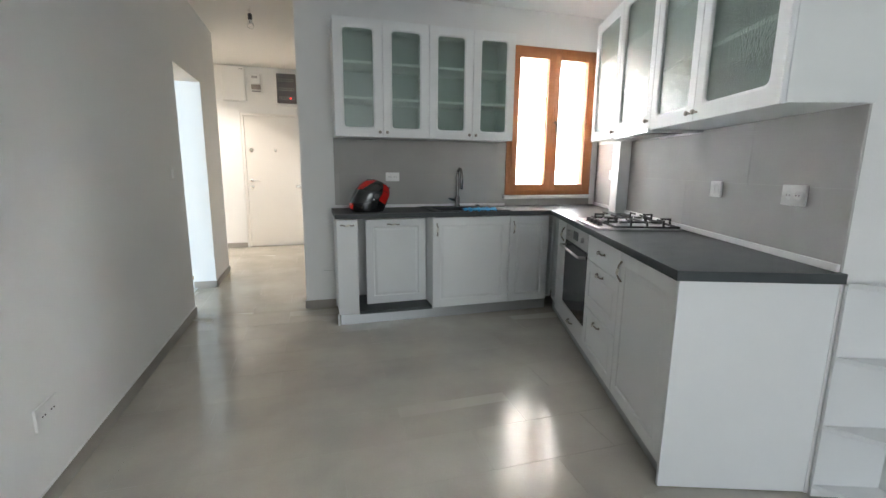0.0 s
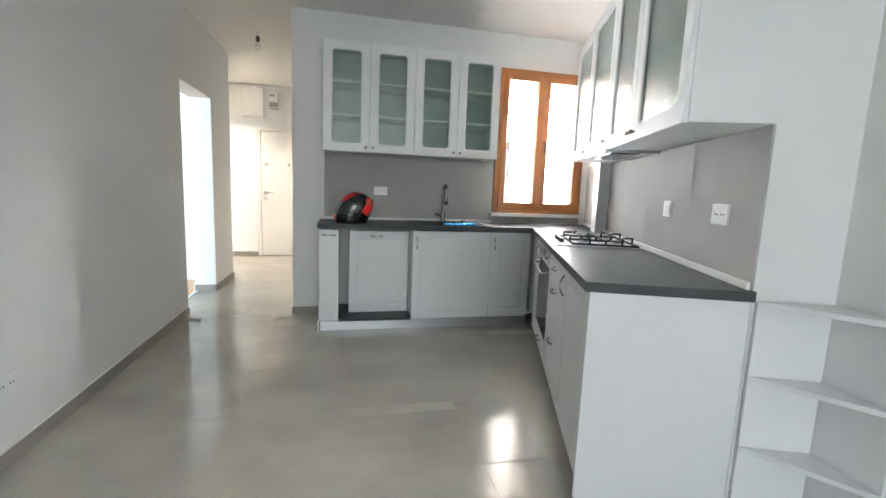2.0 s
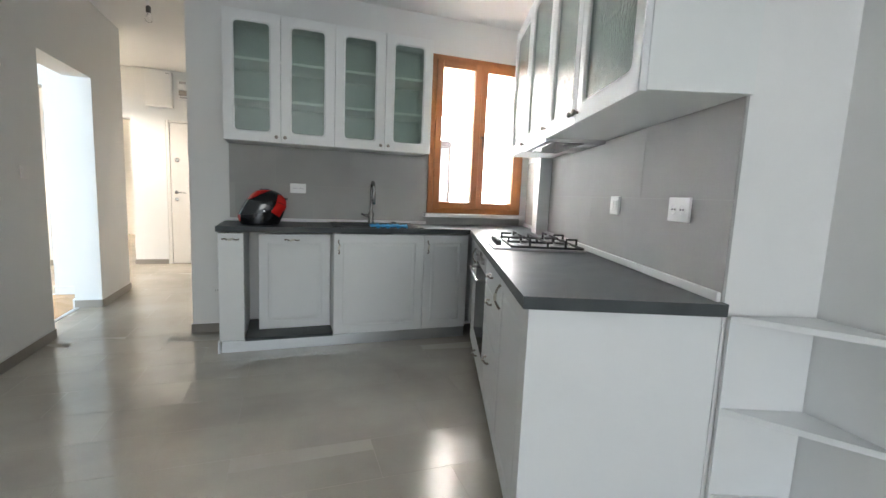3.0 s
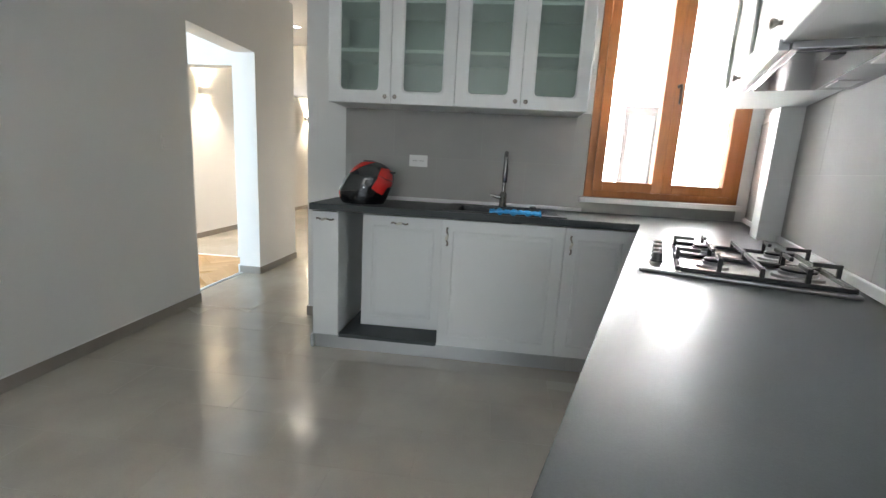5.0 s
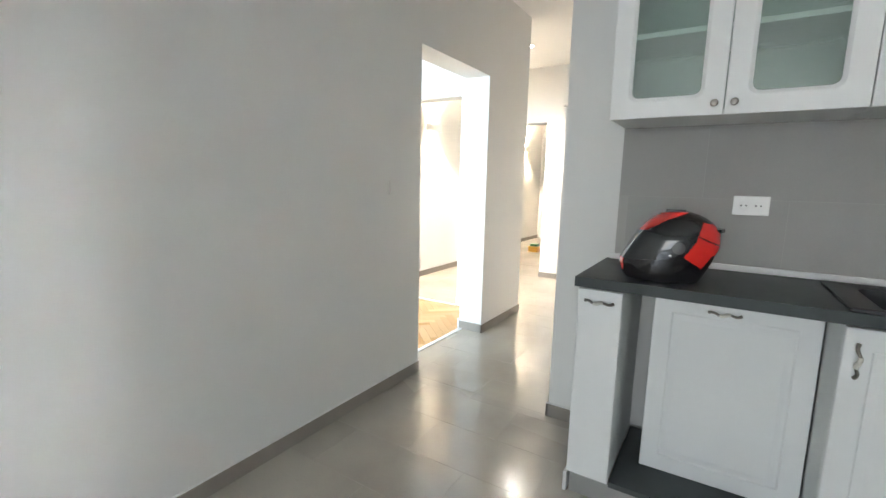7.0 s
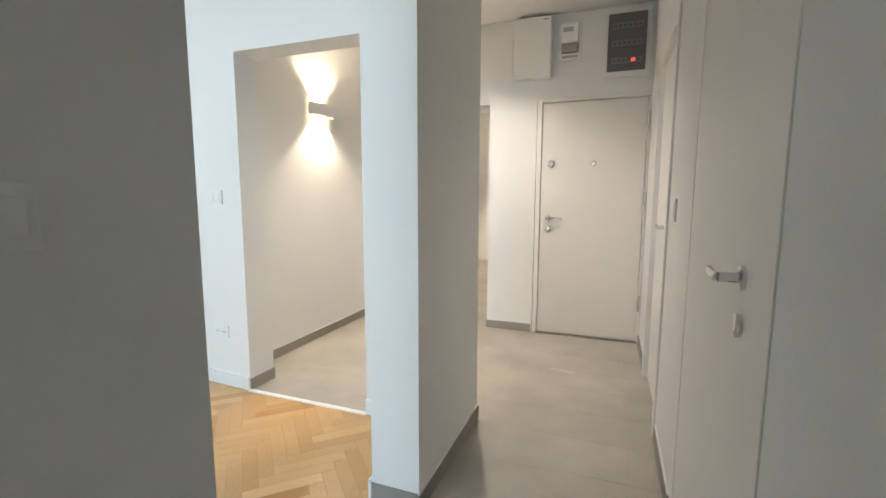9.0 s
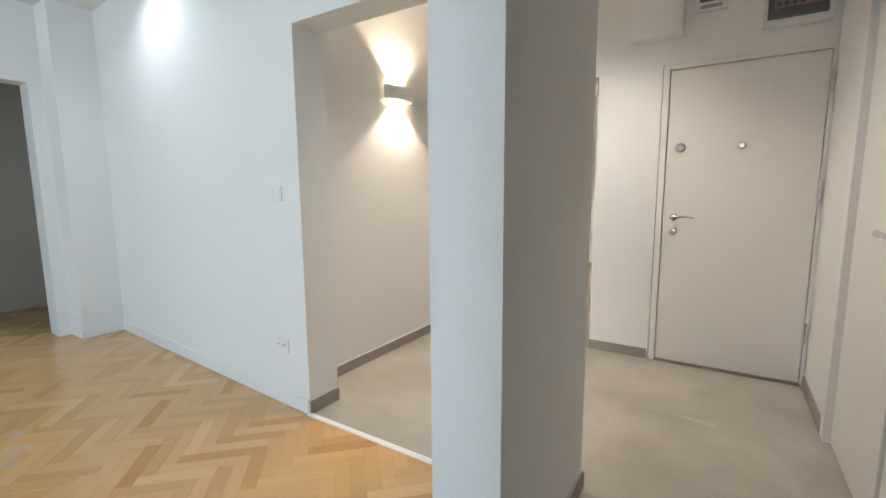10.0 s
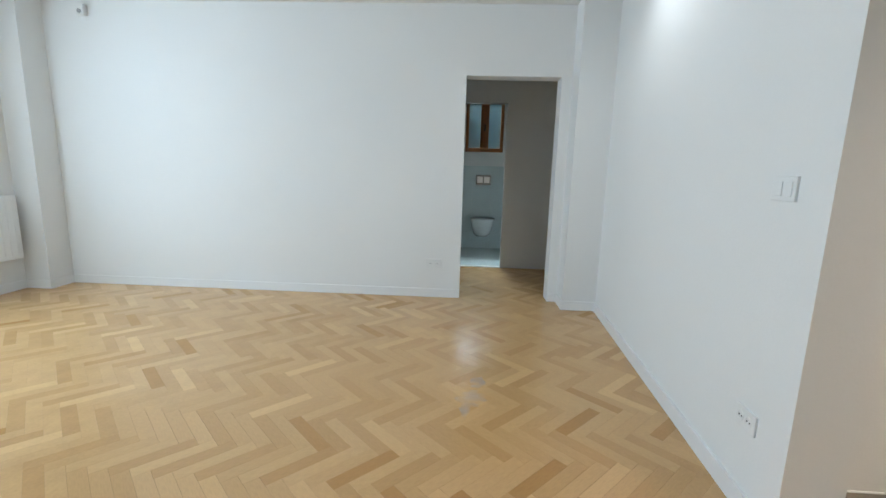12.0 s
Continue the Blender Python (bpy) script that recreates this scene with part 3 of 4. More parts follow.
def pan_grate(x0, x1, y0, y1):
    """A low iron frame with raised fingers that reach in over two burners."""
    g, w, lo, hi = bmesh.new(), 0.0055, 0.0105, 0.060
    my, mx = (y0 + y1) / 2, (x0 + x1) / 2
    for y in (y0, y1):
        cuboid(g, x0, x1, y - w, y + w, lo, lo + 0.013, bevel=0.002)
    for x in (x0, x1):
        cuboid(g, x - w, x + w, y0 + w, y1 - w, lo, lo + 0.0125, bevel=0.002)
    cuboid(g, x0 + w, x1 - w, my - w, my + w, hi - 0.024, hi - 0.012, bevel=0.002)
    for x, dx in ((x0, 1), (x1, -1)):
        for by in ((y0 + my) / 2, (y1 + my) / 2):
            cuboid(g, x - w, x + w, by - w, by + w, lo + 0.012, hi, bevel=0.002)
            a, b = sorted((x + dx * 0.004, x + dx * 0.088))
            cuboid(g, a, b, by - w * 0.9, by + w * 0.9, hi - 0.012, hi - 0.0005, bevel=0.002)
        cuboid(g, x - w, x + w, my - w, my + w, lo + 0.012, hi - 0.013, bevel=0.002)
    for y, dy in ((y0, 1), (y1, -1)):
        cuboid(g, mx - w, mx + w, y - w, y + w, lo + 0.012, hi, bevel=0.002)
        a, b = sorted((y + dy * 0.004, y + dy * 0.060))
        cuboid(g, mx - w * 0.9, mx + w * 0.9, a, b, hi - 0.012, hi - 0.0005, bevel=0.002)
    part("grate", g, IRON, hob, "black cast-iron pan grate")


pan_grate(-0.272, -0.010, -0.150, 0.238)
pan_grate(0.010, 0.272, -0.150, 0.238)
for i in range(4):
    k = part("control_knob", lathe(bmesh.new(), [(0.019, 0.0102), (0.019, 0.014), (0.016, 0.016), (0.015, 0.036), (0.011, 0.038)], 20, "Z", (0.155 - 0.085 * i, -0.205, 0)), DARK_PLASTIC, hob, "black hob knob with a pale top", True)
    part("knob_cap", block(0.151 - 0.085 * i, 0.159 - 0.085 * i, -0.217, -0.193, 0.0382, 0.041, bevel=0.001), CHROME, k)


def wall_cabinet(m, x0, x1, doors, label, z0=1.515, z1=2.405, depth=0.345):
    cab = thing("wall_cabinet", m, label, "cabinet", "kitchen wall cabinets")
    zs = [z0 + (z1 - z0) * k for k in (0.335, 0.64)]
    carcass(cab, x0 + 0.001, x1 - 0.001, z0, z1, -depth + 0.022, -0.003, zs)
    for a, b, side in doors:
        d = part("door", glass_door(a + 0.0015, b - 0.0015, z0 - 0.004, z1, -depth), LACQUER, cab)
        part("pane", block(a + 0.068, b - 0.068, -depth + 0.010, -depth + 0.014, z0 + 0.06, z1 - 0.065), FROST, d, "frosted greenish patterned glass").visible_shadow = False
        knob(d, b - 0.03 if side > 0 else a + 0.03, z0 + 0.035, -depth)
    return cab


xs = [0.56, 0.945, 1.33, 1.715, 2.10]
wall_cabinet(MB, xs[0], xs[2], [(xs[0], xs[1], 1), (xs[1], xs[2], -1)], "white wall cabinet with two frosted glass doors")
wall_cabinet(MB, xs[2], xs[4], [(xs[2], xs[3], 1), (xs[3], xs[4], -1)], "white wall cabinet with two frosted glass doors")
ur = [0.02, -0.56, -1.05, -1.645, -2.24]
wall_cabinet(MR, ur[2], ur[0], [(ur[2], ur[1], 1), (ur[1], ur[0], -1)], "white wall cabinet with two frosted glass doors", 1.50, 2.405, 0.322)
wall_cabinet(MR, ur[3], ur[2], [(ur[3], ur[2], 1)], "white wall cabinet above a slim cooker hood", 1.515, 2.405, 0.322)
wall_cabinet(MR, ur[4], ur[3], [(ur[4], ur[3], 1)], "white wall cabinet with one frosted glass door", 1.50, 2.405, 0.322)
hood = thing("cooker_hood", MR, "slim steel telescopic cooker hood under a cabinet", "cooker hood")
part("body", block(-1.64, -1.055, -0.30, -0.012, 1.484, 1.512, bevel=0.003), STEEL, hood)
part("front_lip", block(-1.64, -1.055, -0.326, -0.303, 1.482, 1.508, bevel=0.003), PLINTH, hood, "brushed metal pull-out front lip")
part("filter", block(-1.62, -1.08, -0.285, -0.115, 1.4800, 1.4836, bevel=0.001), SMOKED, hood, "dark grey glossy filter plate")
part("filter_latch", block(-1.16, -1.10, -0.215, -0.185, 1.4775, 1.4798, bevel=0.0008), DARK_PLASTIC, hood)
for fx in (-1.57, -1.23):
    part("lamp_cover", block(fx, fx + 0.11, -0.10, -0.04, 1.4795, 1.4836, bevel=0.001), PLASTIC, hood, "pale unlit lamp cover")
# boxed-in pipe on the worktop
solid("pipe_boxing", block(-2.33, -2.16, -0.10, -0.003, 0.909, 1.498, bevel=0.003), WHITE_TRIM, "white boxed-in pipe standing on the worktop", "pipe boxing", m=MR)


def splashback(name, m, x0, x1, z0, z1, w, h, zoff, xoff, depth=0.010):
    back = thing(name, m, "grey porcelain tile splashback", "splashback", "", "structure")
    part("grout", block(x0, x1, -depth + 0.0015, -0.0005, z0, z1), SPLASH_GROUT, back)
    z, row = zoff, 0
    while z < z1:
        x = xoff - (w / 2 if row % 2 else 0)
        while x < x1:
            a, b, c, d = max(x, x0), min(x + w, x1), max(z, z0), min(z + h, z1)
            if b - a > 0.01 and d - c > 0.01:
                part("tile", block(a + 0.001, b - 0.001, -depth, -0.001, c + 0.001, d - 0.001), SPLASH, back)
            x += w
        z += h
        row += 1


splashback("splashback", MB, 0.56, 2.192, 0.909, 1.54, 0.60, 0.30, 0.909, 0.60)
splashback("splashback", MB, 2.192, 3.16, 0.909, 0.975, 0.60, 0.30, 0.909, 0.60)
splashback("splashback", MR, -3.10, 0.0, 0.909, 1.515, 1.20, 0.30, 0.909, -3.6)

# kitchen window
win = thing("window_1", pose(0, 0, 0), "two-leaf orange-brown wooden casement window", "window", "", "structure")
fw = 0.055
yf0, yf1 = 4.012, 4.09
part("frame_jamb", block(WX0, WX0 + fw, yf0, yf1, WZ0, WZ1, bevel=0.004), WOOD_FRAME, win)
part("frame_jamb", block(WX1 - fw, WX1, yf0, yf1, WZ0, WZ1, bevel=0.004), WOOD_FRAME, win)
part("frame_head", block(WX0 + fw, WX1 - fw, yf0, yf1, WZ1 - fw, WZ1, bevel=0.004), WOOD_FRAME, win)
part("frame_sill", block(WX0 + fw, WX1 - fw, yf0, yf1, WZ0, WZ0 + fw, bevel=0.004), WOOD_FRAME, win)
mid = (WX0 + WX1) / 2
for a, b in ((WX0 + fw - 0.01, mid), (mid, WX1 - fw + 0.01)):
    s = thing("leaf", pose(0, 0, 0), "", "")
    s.parent = win
    z0, z1, sw = WZ0 + fw - 0.01, WZ1 - fw + 0.01, 0.062
    leaf = bmesh.new()
    yl0, yl1 = yf0 - 0.014, yf1 - 0.02
    cuboid(leaf, a, a + sw, yl0, yl1, z0, z1, bevel=0.005)
    cuboid(leaf, b - sw, b, yl0, yl1, z0, z1, bevel=0.005)
    cuboid(leaf, a + sw, b - sw, yl0, yl1, z1 - sw, z1, bevel=0.005)
    cuboid(leaf, a + sw, b - sw, yl0, yl1, z0, z0 + sw, bevel=0.005)
    bpy.data.objects.remove(s)
    s = part("casement", leaf, WOOD_FRAME, win)
    part("pane", block(a + sw - 0.005, b - sw + 0.005, yl0 + 0.03, yl0 + 0.036, z0 + sw - 0.005, z1 - sw + 0.005), CLEAR, s, "clear window glass").visible_shadow = False
part("handle", tube(bmesh.new(), [(mid + 0.02, 3.996, 1.72), (mid + 0.02, 3.965, 1.72), (mid + 0.02, 3.955, 1.70), (mid + 0.02, 3.955, 1.61)], [0.012, 0.009, 0.009, 0.007]), BROWN_METAL, win, "dark bronze window handle", True)
part("sill_board", block(WX0 - 0.03, WX1 + 0.02, 3.965, 4.0335, 0.977, 1.010, bevel=0.004), WHITE_TRIM, win, "white sill board")


def wall_plate(name, m, w, h, slots, label, cat):
    """A plate on a wall whose face looks to -y at y 0."""
    o = thing(name, m, label, cat)
    part("plate", block(-w / 2, w / 2, -0.009, 0.001, -h / 2, h / 2, bevel=0.003), PLASTIC, o)
    k = len(slots)
    for i, s in enumerate(slots):
        cx = (i - (k - 1) / 2) * w * 0.8 / k
        if s == "s":
            q = part("socket_insert", lathe(bmesh.new(), [(0.019, -0.0092), (0.019, -0.011), (0.016, -0.011), (0.015, -0.0095)], 20, "Y", (cx, 0, 0)), PLASTIC, o, smooth=True)
            for dx in (-0.0085, 0.0085):
                part("pin_hole", lathe(bmesh.new(), [(0.0032, -0.0097), (0.0032, -0.0115)], 10, "Y", (cx + dx, 0, 0)), DARK_PLASTIC, q)
        else:
            part("rocker", block(cx - w * 0.34 / k, cx + w * 0.34 / k, -0.0125, -0.0092, -h * 0.3, h * 0.3, bevel=0.0015), GREY_PLASTIC if s == "g" else PLASTIC, o)
    return o


FW = pose(0, 0, 0, 0, 0, 90)     # faces +x
FE = pose(0, 0, 0, 0, 0, -90)    # faces -x
wall_plate("wall_socket", pose(1.075, 4.024, 1.185), 0.125, 0.078, "ss", "white double socket on grey splashback tiles", "socket")
for X, sl in ((-0.275, "ss"), (-0.85, "rr")):
    wall_plate("wall_socket", MR @ pose(X, -0.011, 1.172), 0.135 if sl == "ss" else 0.10, 0.085, sl, "white double socket on grey splashback tiles" if sl == "ss" else "white double switch on grey splashback tiles", "socket")
wall_plate("wall_socket", MR @ pose(-2.60, -0.011, 1.22), 0.085, 0.085, "s", "white single socket in the worktop corner", "socket")
wall_plate("wall_socket", pose(0.475, 4.034, 0.345), 0.10, 0.06, "ss", "small white double socket low on the wall", "socket")
wall_plate("wall_socket", pose(-0.64, 1.87, 0.35) @ FW, 0.15, 0.085, "ss", "white double socket low on the plaster wall", "socket")
wall_plate("light_switch", pose(-0.64, 3.83, 1.215) @ FW, 0.085, 0.085, "r", "white light switch beside the doorway", "switch")
wall_plate("light_switch", pose(0.28, 5.72, 1.18) @ FE, 0.085, 0.10, "r", "white light switch between the hall doors", "switch")
wall_plate("light_switch", pose(-2.31, 5.643, 1.225) @ pose(0, 0, 0, 0, 0, -3.4), 0.13, 0.085, "rr", "white light switch beside the opening", "switch")
wall_plate("wall_socket", pose(-2.32, 5.644, 0.36) @ pose(0, 0, 0, 0, 0, -3.4), 0.13, 0.08, "ss", "white double socket above the white skirting", "socket")
wall_plate("wall_socket", pose(-5.01, 4.26, 0.345) @ FW, 0.15, 0.085, "ss", "white double socket beside the bathroom doorway", "socket")
wall_plate("light_switch", pose(-5.01, 4.29, 1.24) @ FW, 0.085, 0.085, "r", "white light switch beside the bathroom doorway", "switch")

# corner shelf
CR = thing("corner_shelf", pose(0, 0, 0), "white triangular corner shelf unit with open boards", "shelf")
a0, a1 = Vector(on_run(-0.004, -0.012)), Vector(on_run(-0.004, -0.276))
tip = a1 + Vector((-0.012, -0.245))
dd = (tip - a1).normalized()
ww = Vector((dd.y, -dd.x))
part("side_board", prism(bmesh.new(), [tuple(a1 - dd * 0.0 + ww * 0.0), tuple(tip), tuple(tip + ww * 0.016), tuple(a1 + ww * 0.016)], 0.0, 0.862), LACQUER, CR)
dn = (a0 - a1).normalized()
part("back_board", prism(bmesh.new(), [tuple(a1 + ww * 0.017), tuple(a0), tuple(a0 - U * 0.014), tuple(a1 + ww * 0.017 - U * 0.014)], 0.0, 0.862), LACQUER, CR)
for z in (0.045, 0.30, 0.58, 0.865):
    q0, q1, q2 = a0 - U * 0.016, a1 - U * 0.016 + ww * 0.018, tip + ww * 0.018
    if z > 0.8:
        q1, q2 = a1 - U * 0.002, tip
    part("shelf", prism(bmesh.new(), [tuple(q0), tuple(q1), tuple(q2), tuple(q2 + (q0 - q2).normalized() * 0.02 + ww * 0.012)], z - 0.009, z + 0.009), LACQUER, CR)

# ---- helmet ----


def helmet():
    """A full-face motorcycle helmet that faces -x; its base is at z 0."""
    h = thing("motorcycle_helmet", pose(0.818, 3.665, 0.909, 0, 0, 6), "black and red full-face motorcycle helmet on worktop", "helmet")
    nu, nv = 200, 110
    front = [(0.0, -0.142), (0.02, -0.158), (0.062, -0.170), (0.088, -0.158), (0.135, -0.136), (0.180, -0.108), (0.218, -0.078), (0.246, -0.040), (0.257, 0.010)]
    rear = [(0.0, 0.108), (0.02, 0.120), (0.075, 0.146), (0.130, 0.166), (0.184, 0.164), (0.217, 0.138), (0.242, 0.100), (0.255, 0.054), (0.257, 0.012)]
    half = [(0.0, 0.110), (0.05, 0.117), (0.115, 0.123), (0.160, 0.122), (0.200, 0.106), (0.235, 0.072), (0.250, 0.040), (0.257, 0.001)]

    def along(rows, z):
        for (z0, r0), (z1, r1) in zip(rows, rows[1:]):
            if z <= z1:
                return r0 + (r1 - r0) * (z - z0) / (z1 - z0)
        return rows[-1][1]

    def smooth(rows, z):
        return sum(along(rows, min(max(z + o * 0.003, 0.0), 0.257)) for o in range(-3, 4)) / 7 if z < 0.244 else along(rows, z)

    levels = []
    for j in range(nv + 1):
        z = 0.257 * math.sin(math.pi / 2 * j / nv)
        levels.append((z, smooth(front, z), smooth(rear, z), smooth(half, z)))

    def surf(i, j, grow=0.0):
        # i: round the upright axis; j: from the rim up to the crown
        z, f, b, w = levels[j]
        a = 2 * math.pi * i / nu
        c, d = math.cos(a), math.sin(a)
        x = (f + b) / 2 + (b - f) / 2 * math.copysign(abs(c) ** 0.9, c)
        p = Vector((x, w * math.copysign(abs(d) ** 0.9, d), z + 0.003))
        mid = Vector((0, 0, 0.12))
        p = mid + (p - mid) * (1 + grow)
        p.z = max(p.z, 0.003)
        return p

    def inside(x, z, poly):
        hit = False
        for (x0, z0), (x1, z1) in zip(poly, poly[1:] + poly[:1]):
            if (z0 > z) != (z1 > z) and x < x0 + (x1 - x0) * (z - z0) / (z1 - z0):
                hit = not hit
        return hit

    opening = [(-0.25, 0.166), (-0.105, 0.168), (-0.086, 0.172), (-0.010, 0.160), (0.048, 0.163), (0.064, 0.144), (0.054, 0.114), (-0.003, 0.084), (-0.137, 0.069), (-0.25, 0.075)]
    red_side = [(0.100, 0.208), (0.20, 0.190), (0.20, 0.108), (0.137, 0.100), (0.108, 0.056), (0.048, 0.094), (0.082, 0.145)]
    red_top = [(-0.112, 0.170), (-0.079, 0.175), (-0.010, 0.213), (0.054, 0.237), (0.054, 0.28), (-0.06, 0.28), (-0.16, 0.19)]

    def region(p):
        if inside(p.x, p.z / 1.07, opening):
            return "visor"
        if p.x < -0.148 and p.z < 0.074 and p.z > 0.03:
            return "chin_vent"
        if p.z < 0.115 and p.x < 0.03 and p.z > 0.012:
            return "chin_bar"
        if abs(p.y) > 0.020 and inside(p.x, p.z / 1.07, red_top):
            return "stripe_a" if p.y > 0 else "stripe_b"
        if abs(p.y) > 0.030 and inside(p.x, p.z / 1.07, red_side) and not abs(p.z - 0.215 + 0.45 * p.x) < 0.0022:
            return "panel_a" if p.y > 0 else "panel_b"
        return "shell"
    bms = {k: bmesh.new() for k in ("shell", "visor", "stripe_a", "stripe_b", "panel_a", "panel_b", "chin_bar", "chin_vent")}
    grow = {"shell": 0.0, "visor": 0.020, "stripe_a": 0.006, "stripe_b": 0.006, "panel_a": 0.008, "panel_b": 0.008, "chin_bar": 0.010, "chin_vent": 0.014}
    for i in range(nu):
        for j in range(nv):
            ring = ((i, j), (i, j + 1), (i + 1, j + 1), (i + 1, j))
            k = region(sum((surf(*q) for q in ring), Vector()) / 4)
            for kk in {k, "shell"}:
                pts = []
                for q in ring:
                    p = surf(*q, grow[kk])
                    if not pts or (all((p - o).length > 1e-6 for o in pts)):
                        pts.append(p)
                if len(pts) > 2:
                    bms[kk].faces.new([bms[kk].verts.new(p) for p in pts])
    names = {"stripe_a": "stripe", "stripe_b": "stripe", "panel_a": "side_panel", "panel_b": "side_panel"}
    mats = {"shell": HELMET_BLACK, "visor": VISOR, "chin_bar": HELMET_BLACK}
    labels = {"visor": "smoky clear visor", "stripe": "red painted stripe", "side_panel": "red angular side panel", "chin_bar": "black chin bar", "chin_vent": "red chin vent", "shell": "glossy black shell"}
    for k, bm in bms.items():
        bmesh.ops.remove_doubles(bm, verts=bm.verts, dist=0.0004)
        if k != "shell":
            bmesh.ops.recalc_face_normals(bm, faces=bm.faces)
            ext = bmesh.ops.extrude_face_region(bm, geom=bm.faces[:])
            for g in ext["geom"]:
                if isinstance(g, bmesh.types.BMVert):
                    d = g.co - Vector((0, 0, 0.14))
                    g.co = Vector((0, 0, 0.14)) + d * (1 - grow[k] - 0.004)
        part(names.get(k, k), bm, mats.get(k, HELMET_RED), h, labels[names.get(k, k)], True)
    part("lining", lathe(bmesh.new(), [(0.080, 0.001), (0.088, 0.008), (0.088, 0.03)], 28), HELMET_MATT, h, "black padded lining", True)
    for s in (-1, 1):
        part("visor_pivot", lathe(bmesh.new(), [(0.021, s * 0.116), (0.021, s * 0.1262), (0.012, s * 0.128)], 24, "Y", (0.030, 0, 0.132)), DARK_PLASTIC, h, "grey visor hinge disc", True)
        part("pivot_screw", lathe(bmesh.new(), [(0.005, s * 0.118), (0.005, s * 0.1285), (0.003, s * 0.1292)], 14, "Y", (0.006, 0, 0.104)), CHROME, h, smooth=True)
    part("top_vent", prism(bmesh.new(), [(-0.020, -0.012), (0.010, -0.016), (0.045, -0.012), (0.045, 0.012), (0.010, 0.016), (-0.020, 0.012)], 0.240, 0.2635), DARK_PLASTIC, h, "dark crown air vent")
    part("spoiler", prism(bmesh.new(), [(0.120, -0.055), (0.160, -0.045), (0.176, 0.0), (0.160, 0.045), (0.120, 0.055)], 0.188, 0.200), HELMET_BLACK, h, "black rear spoiler")
    return h


helmet()

# ---- hall ----


def lever(parent, x, z, y, dirx, mat=CHROME):
    """A lever on a round rose, with a key rose beneath, on a face that looks to -y."""
    r = part("handle", lathe(bmesh.new(), [(0.026, y), (0.026, y - 0.008), (0.011, y - 0.011), (0.010, y - 0.045)], 22, "Y", (x, 0, z)), mat, parent, "chrome lever handle", True)
    r2 = tube(bmesh.new(), [(x, y - 0.045, z), (x + dirx * 0.03, y - 0.05, z), (x + dirx * 0.08, y - 0.048, z + 0.004), (x + dirx * 0.125, y - 0.043, z - 0.006)], [0.011, 0.010, 0.008, 0.006])
    part("lever_arm", r2, mat, parent, smooth=True)
    part("key_rose", lathe(bmesh.new(), [(0.025, y), (0.025, y - 0.008), (0.02, y - 0.010)], 22, "Y", (x, 0, z - 0.10)), mat, parent, "chrome key rose", True)


ent = thing("door_1", pose(0, 7.50, 0), "closed white security entrance door", "door", "", "structure")
ex0, ex1, ez = -0.58, 0.262, 2.03
part("leaf", block(ex0 + 0.008, ex1 - 0.008, 0.012, 0.06, 0.012, ez - 0.006, bevel=0.003), DOOR_PAINT, ent)
part("frame_jamb", block(ex0 - 0.035, ex0 + 0.004, -0.006, 0.10, 0.0, ez + 0.028, bevel=0.002), DOOR_PAINT, ent)
part("frame_jamb", block(ex1 - 0.004, ex1 + 0.016, -0.006, 0.10, 0.0, ez + 0.028, bevel=0.002), DOOR_PAINT, ent)
part("frame_head", block(ex0 + 0.004, ex1 - 0.004, -0.006, 0.10, ez - 0.002, ez + 0.028, bevel=0.002), DOOR_PAINT, ent)
part("threshold", block(ex0, ex1, -0.01, 0.06, 0.0005, 0.011), AGED, ent, "worn dark metal threshold")
lever(ent, -0.505, 1.045, 0.012, 1)
for x, z, r in ((-0.488, 1.51, 0.032), (-0.142, 1.507, 0.022)):
    part("lock_rose" if r > 0.03 else "peephole", lathe(bmesh.new(), [(r, 0.012), (r, 0.002), (r * 0.6, -0.001), (r * 0.55, 0.004)], 24, "Y", (x, 0, z)), CHROME, ent, smooth=True)
for z in (0.28, 1.15, 1.78):
    part("hinge", lathe(bmesh.new(), [(0.009, z), (0.009, z + 0.13)], 12, "Z", (ex1 - 0.002, -0.012, 0)), CHROME, ent, smooth=True)


def inner_door(name, y0, y1, label, near_handle, inset, proud):
    """A door in the hall's east wall, seen from the hall: local x runs to -y."""
    w = y1 - y0
    d = thing(name, pose(0.28, y1, 0) @ FE, label, "door", "", "structure")
    part("leaf", block(0.031, w - 0.031, inset, inset + 0.038, 0.006, 2.056, bevel=0.002), DOOR_PAINT, d)
    part("frame_jamb", block(-0.045, 0.03, -proud, 0.15, 0, 2.13, bevel=0.003), DOOR_PAINT, d)
    part("frame_jamb", block(w - 0.03, w + 0.045, -proud, 0.15, 0, 2.13, bevel=0.003), DOOR_PAINT, d)
    part("frame_head", block(0.03, w - 0.03, -proud, 0.15, 2.06, 2.13, bevel=0.003), DOOR_PAINT, d)
    lever(d, w - 0.14 if near_handle else 0.09, 1.075, inset, -1 if near_handle else 1)


inner_door("door_2", *D1, "closed plain white interior door beside the kitchen", True, -0.002, 0.004)
inner_door("door_3", *D2, "closed plain white interior door near the entrance", True, 0.02, 0.012)

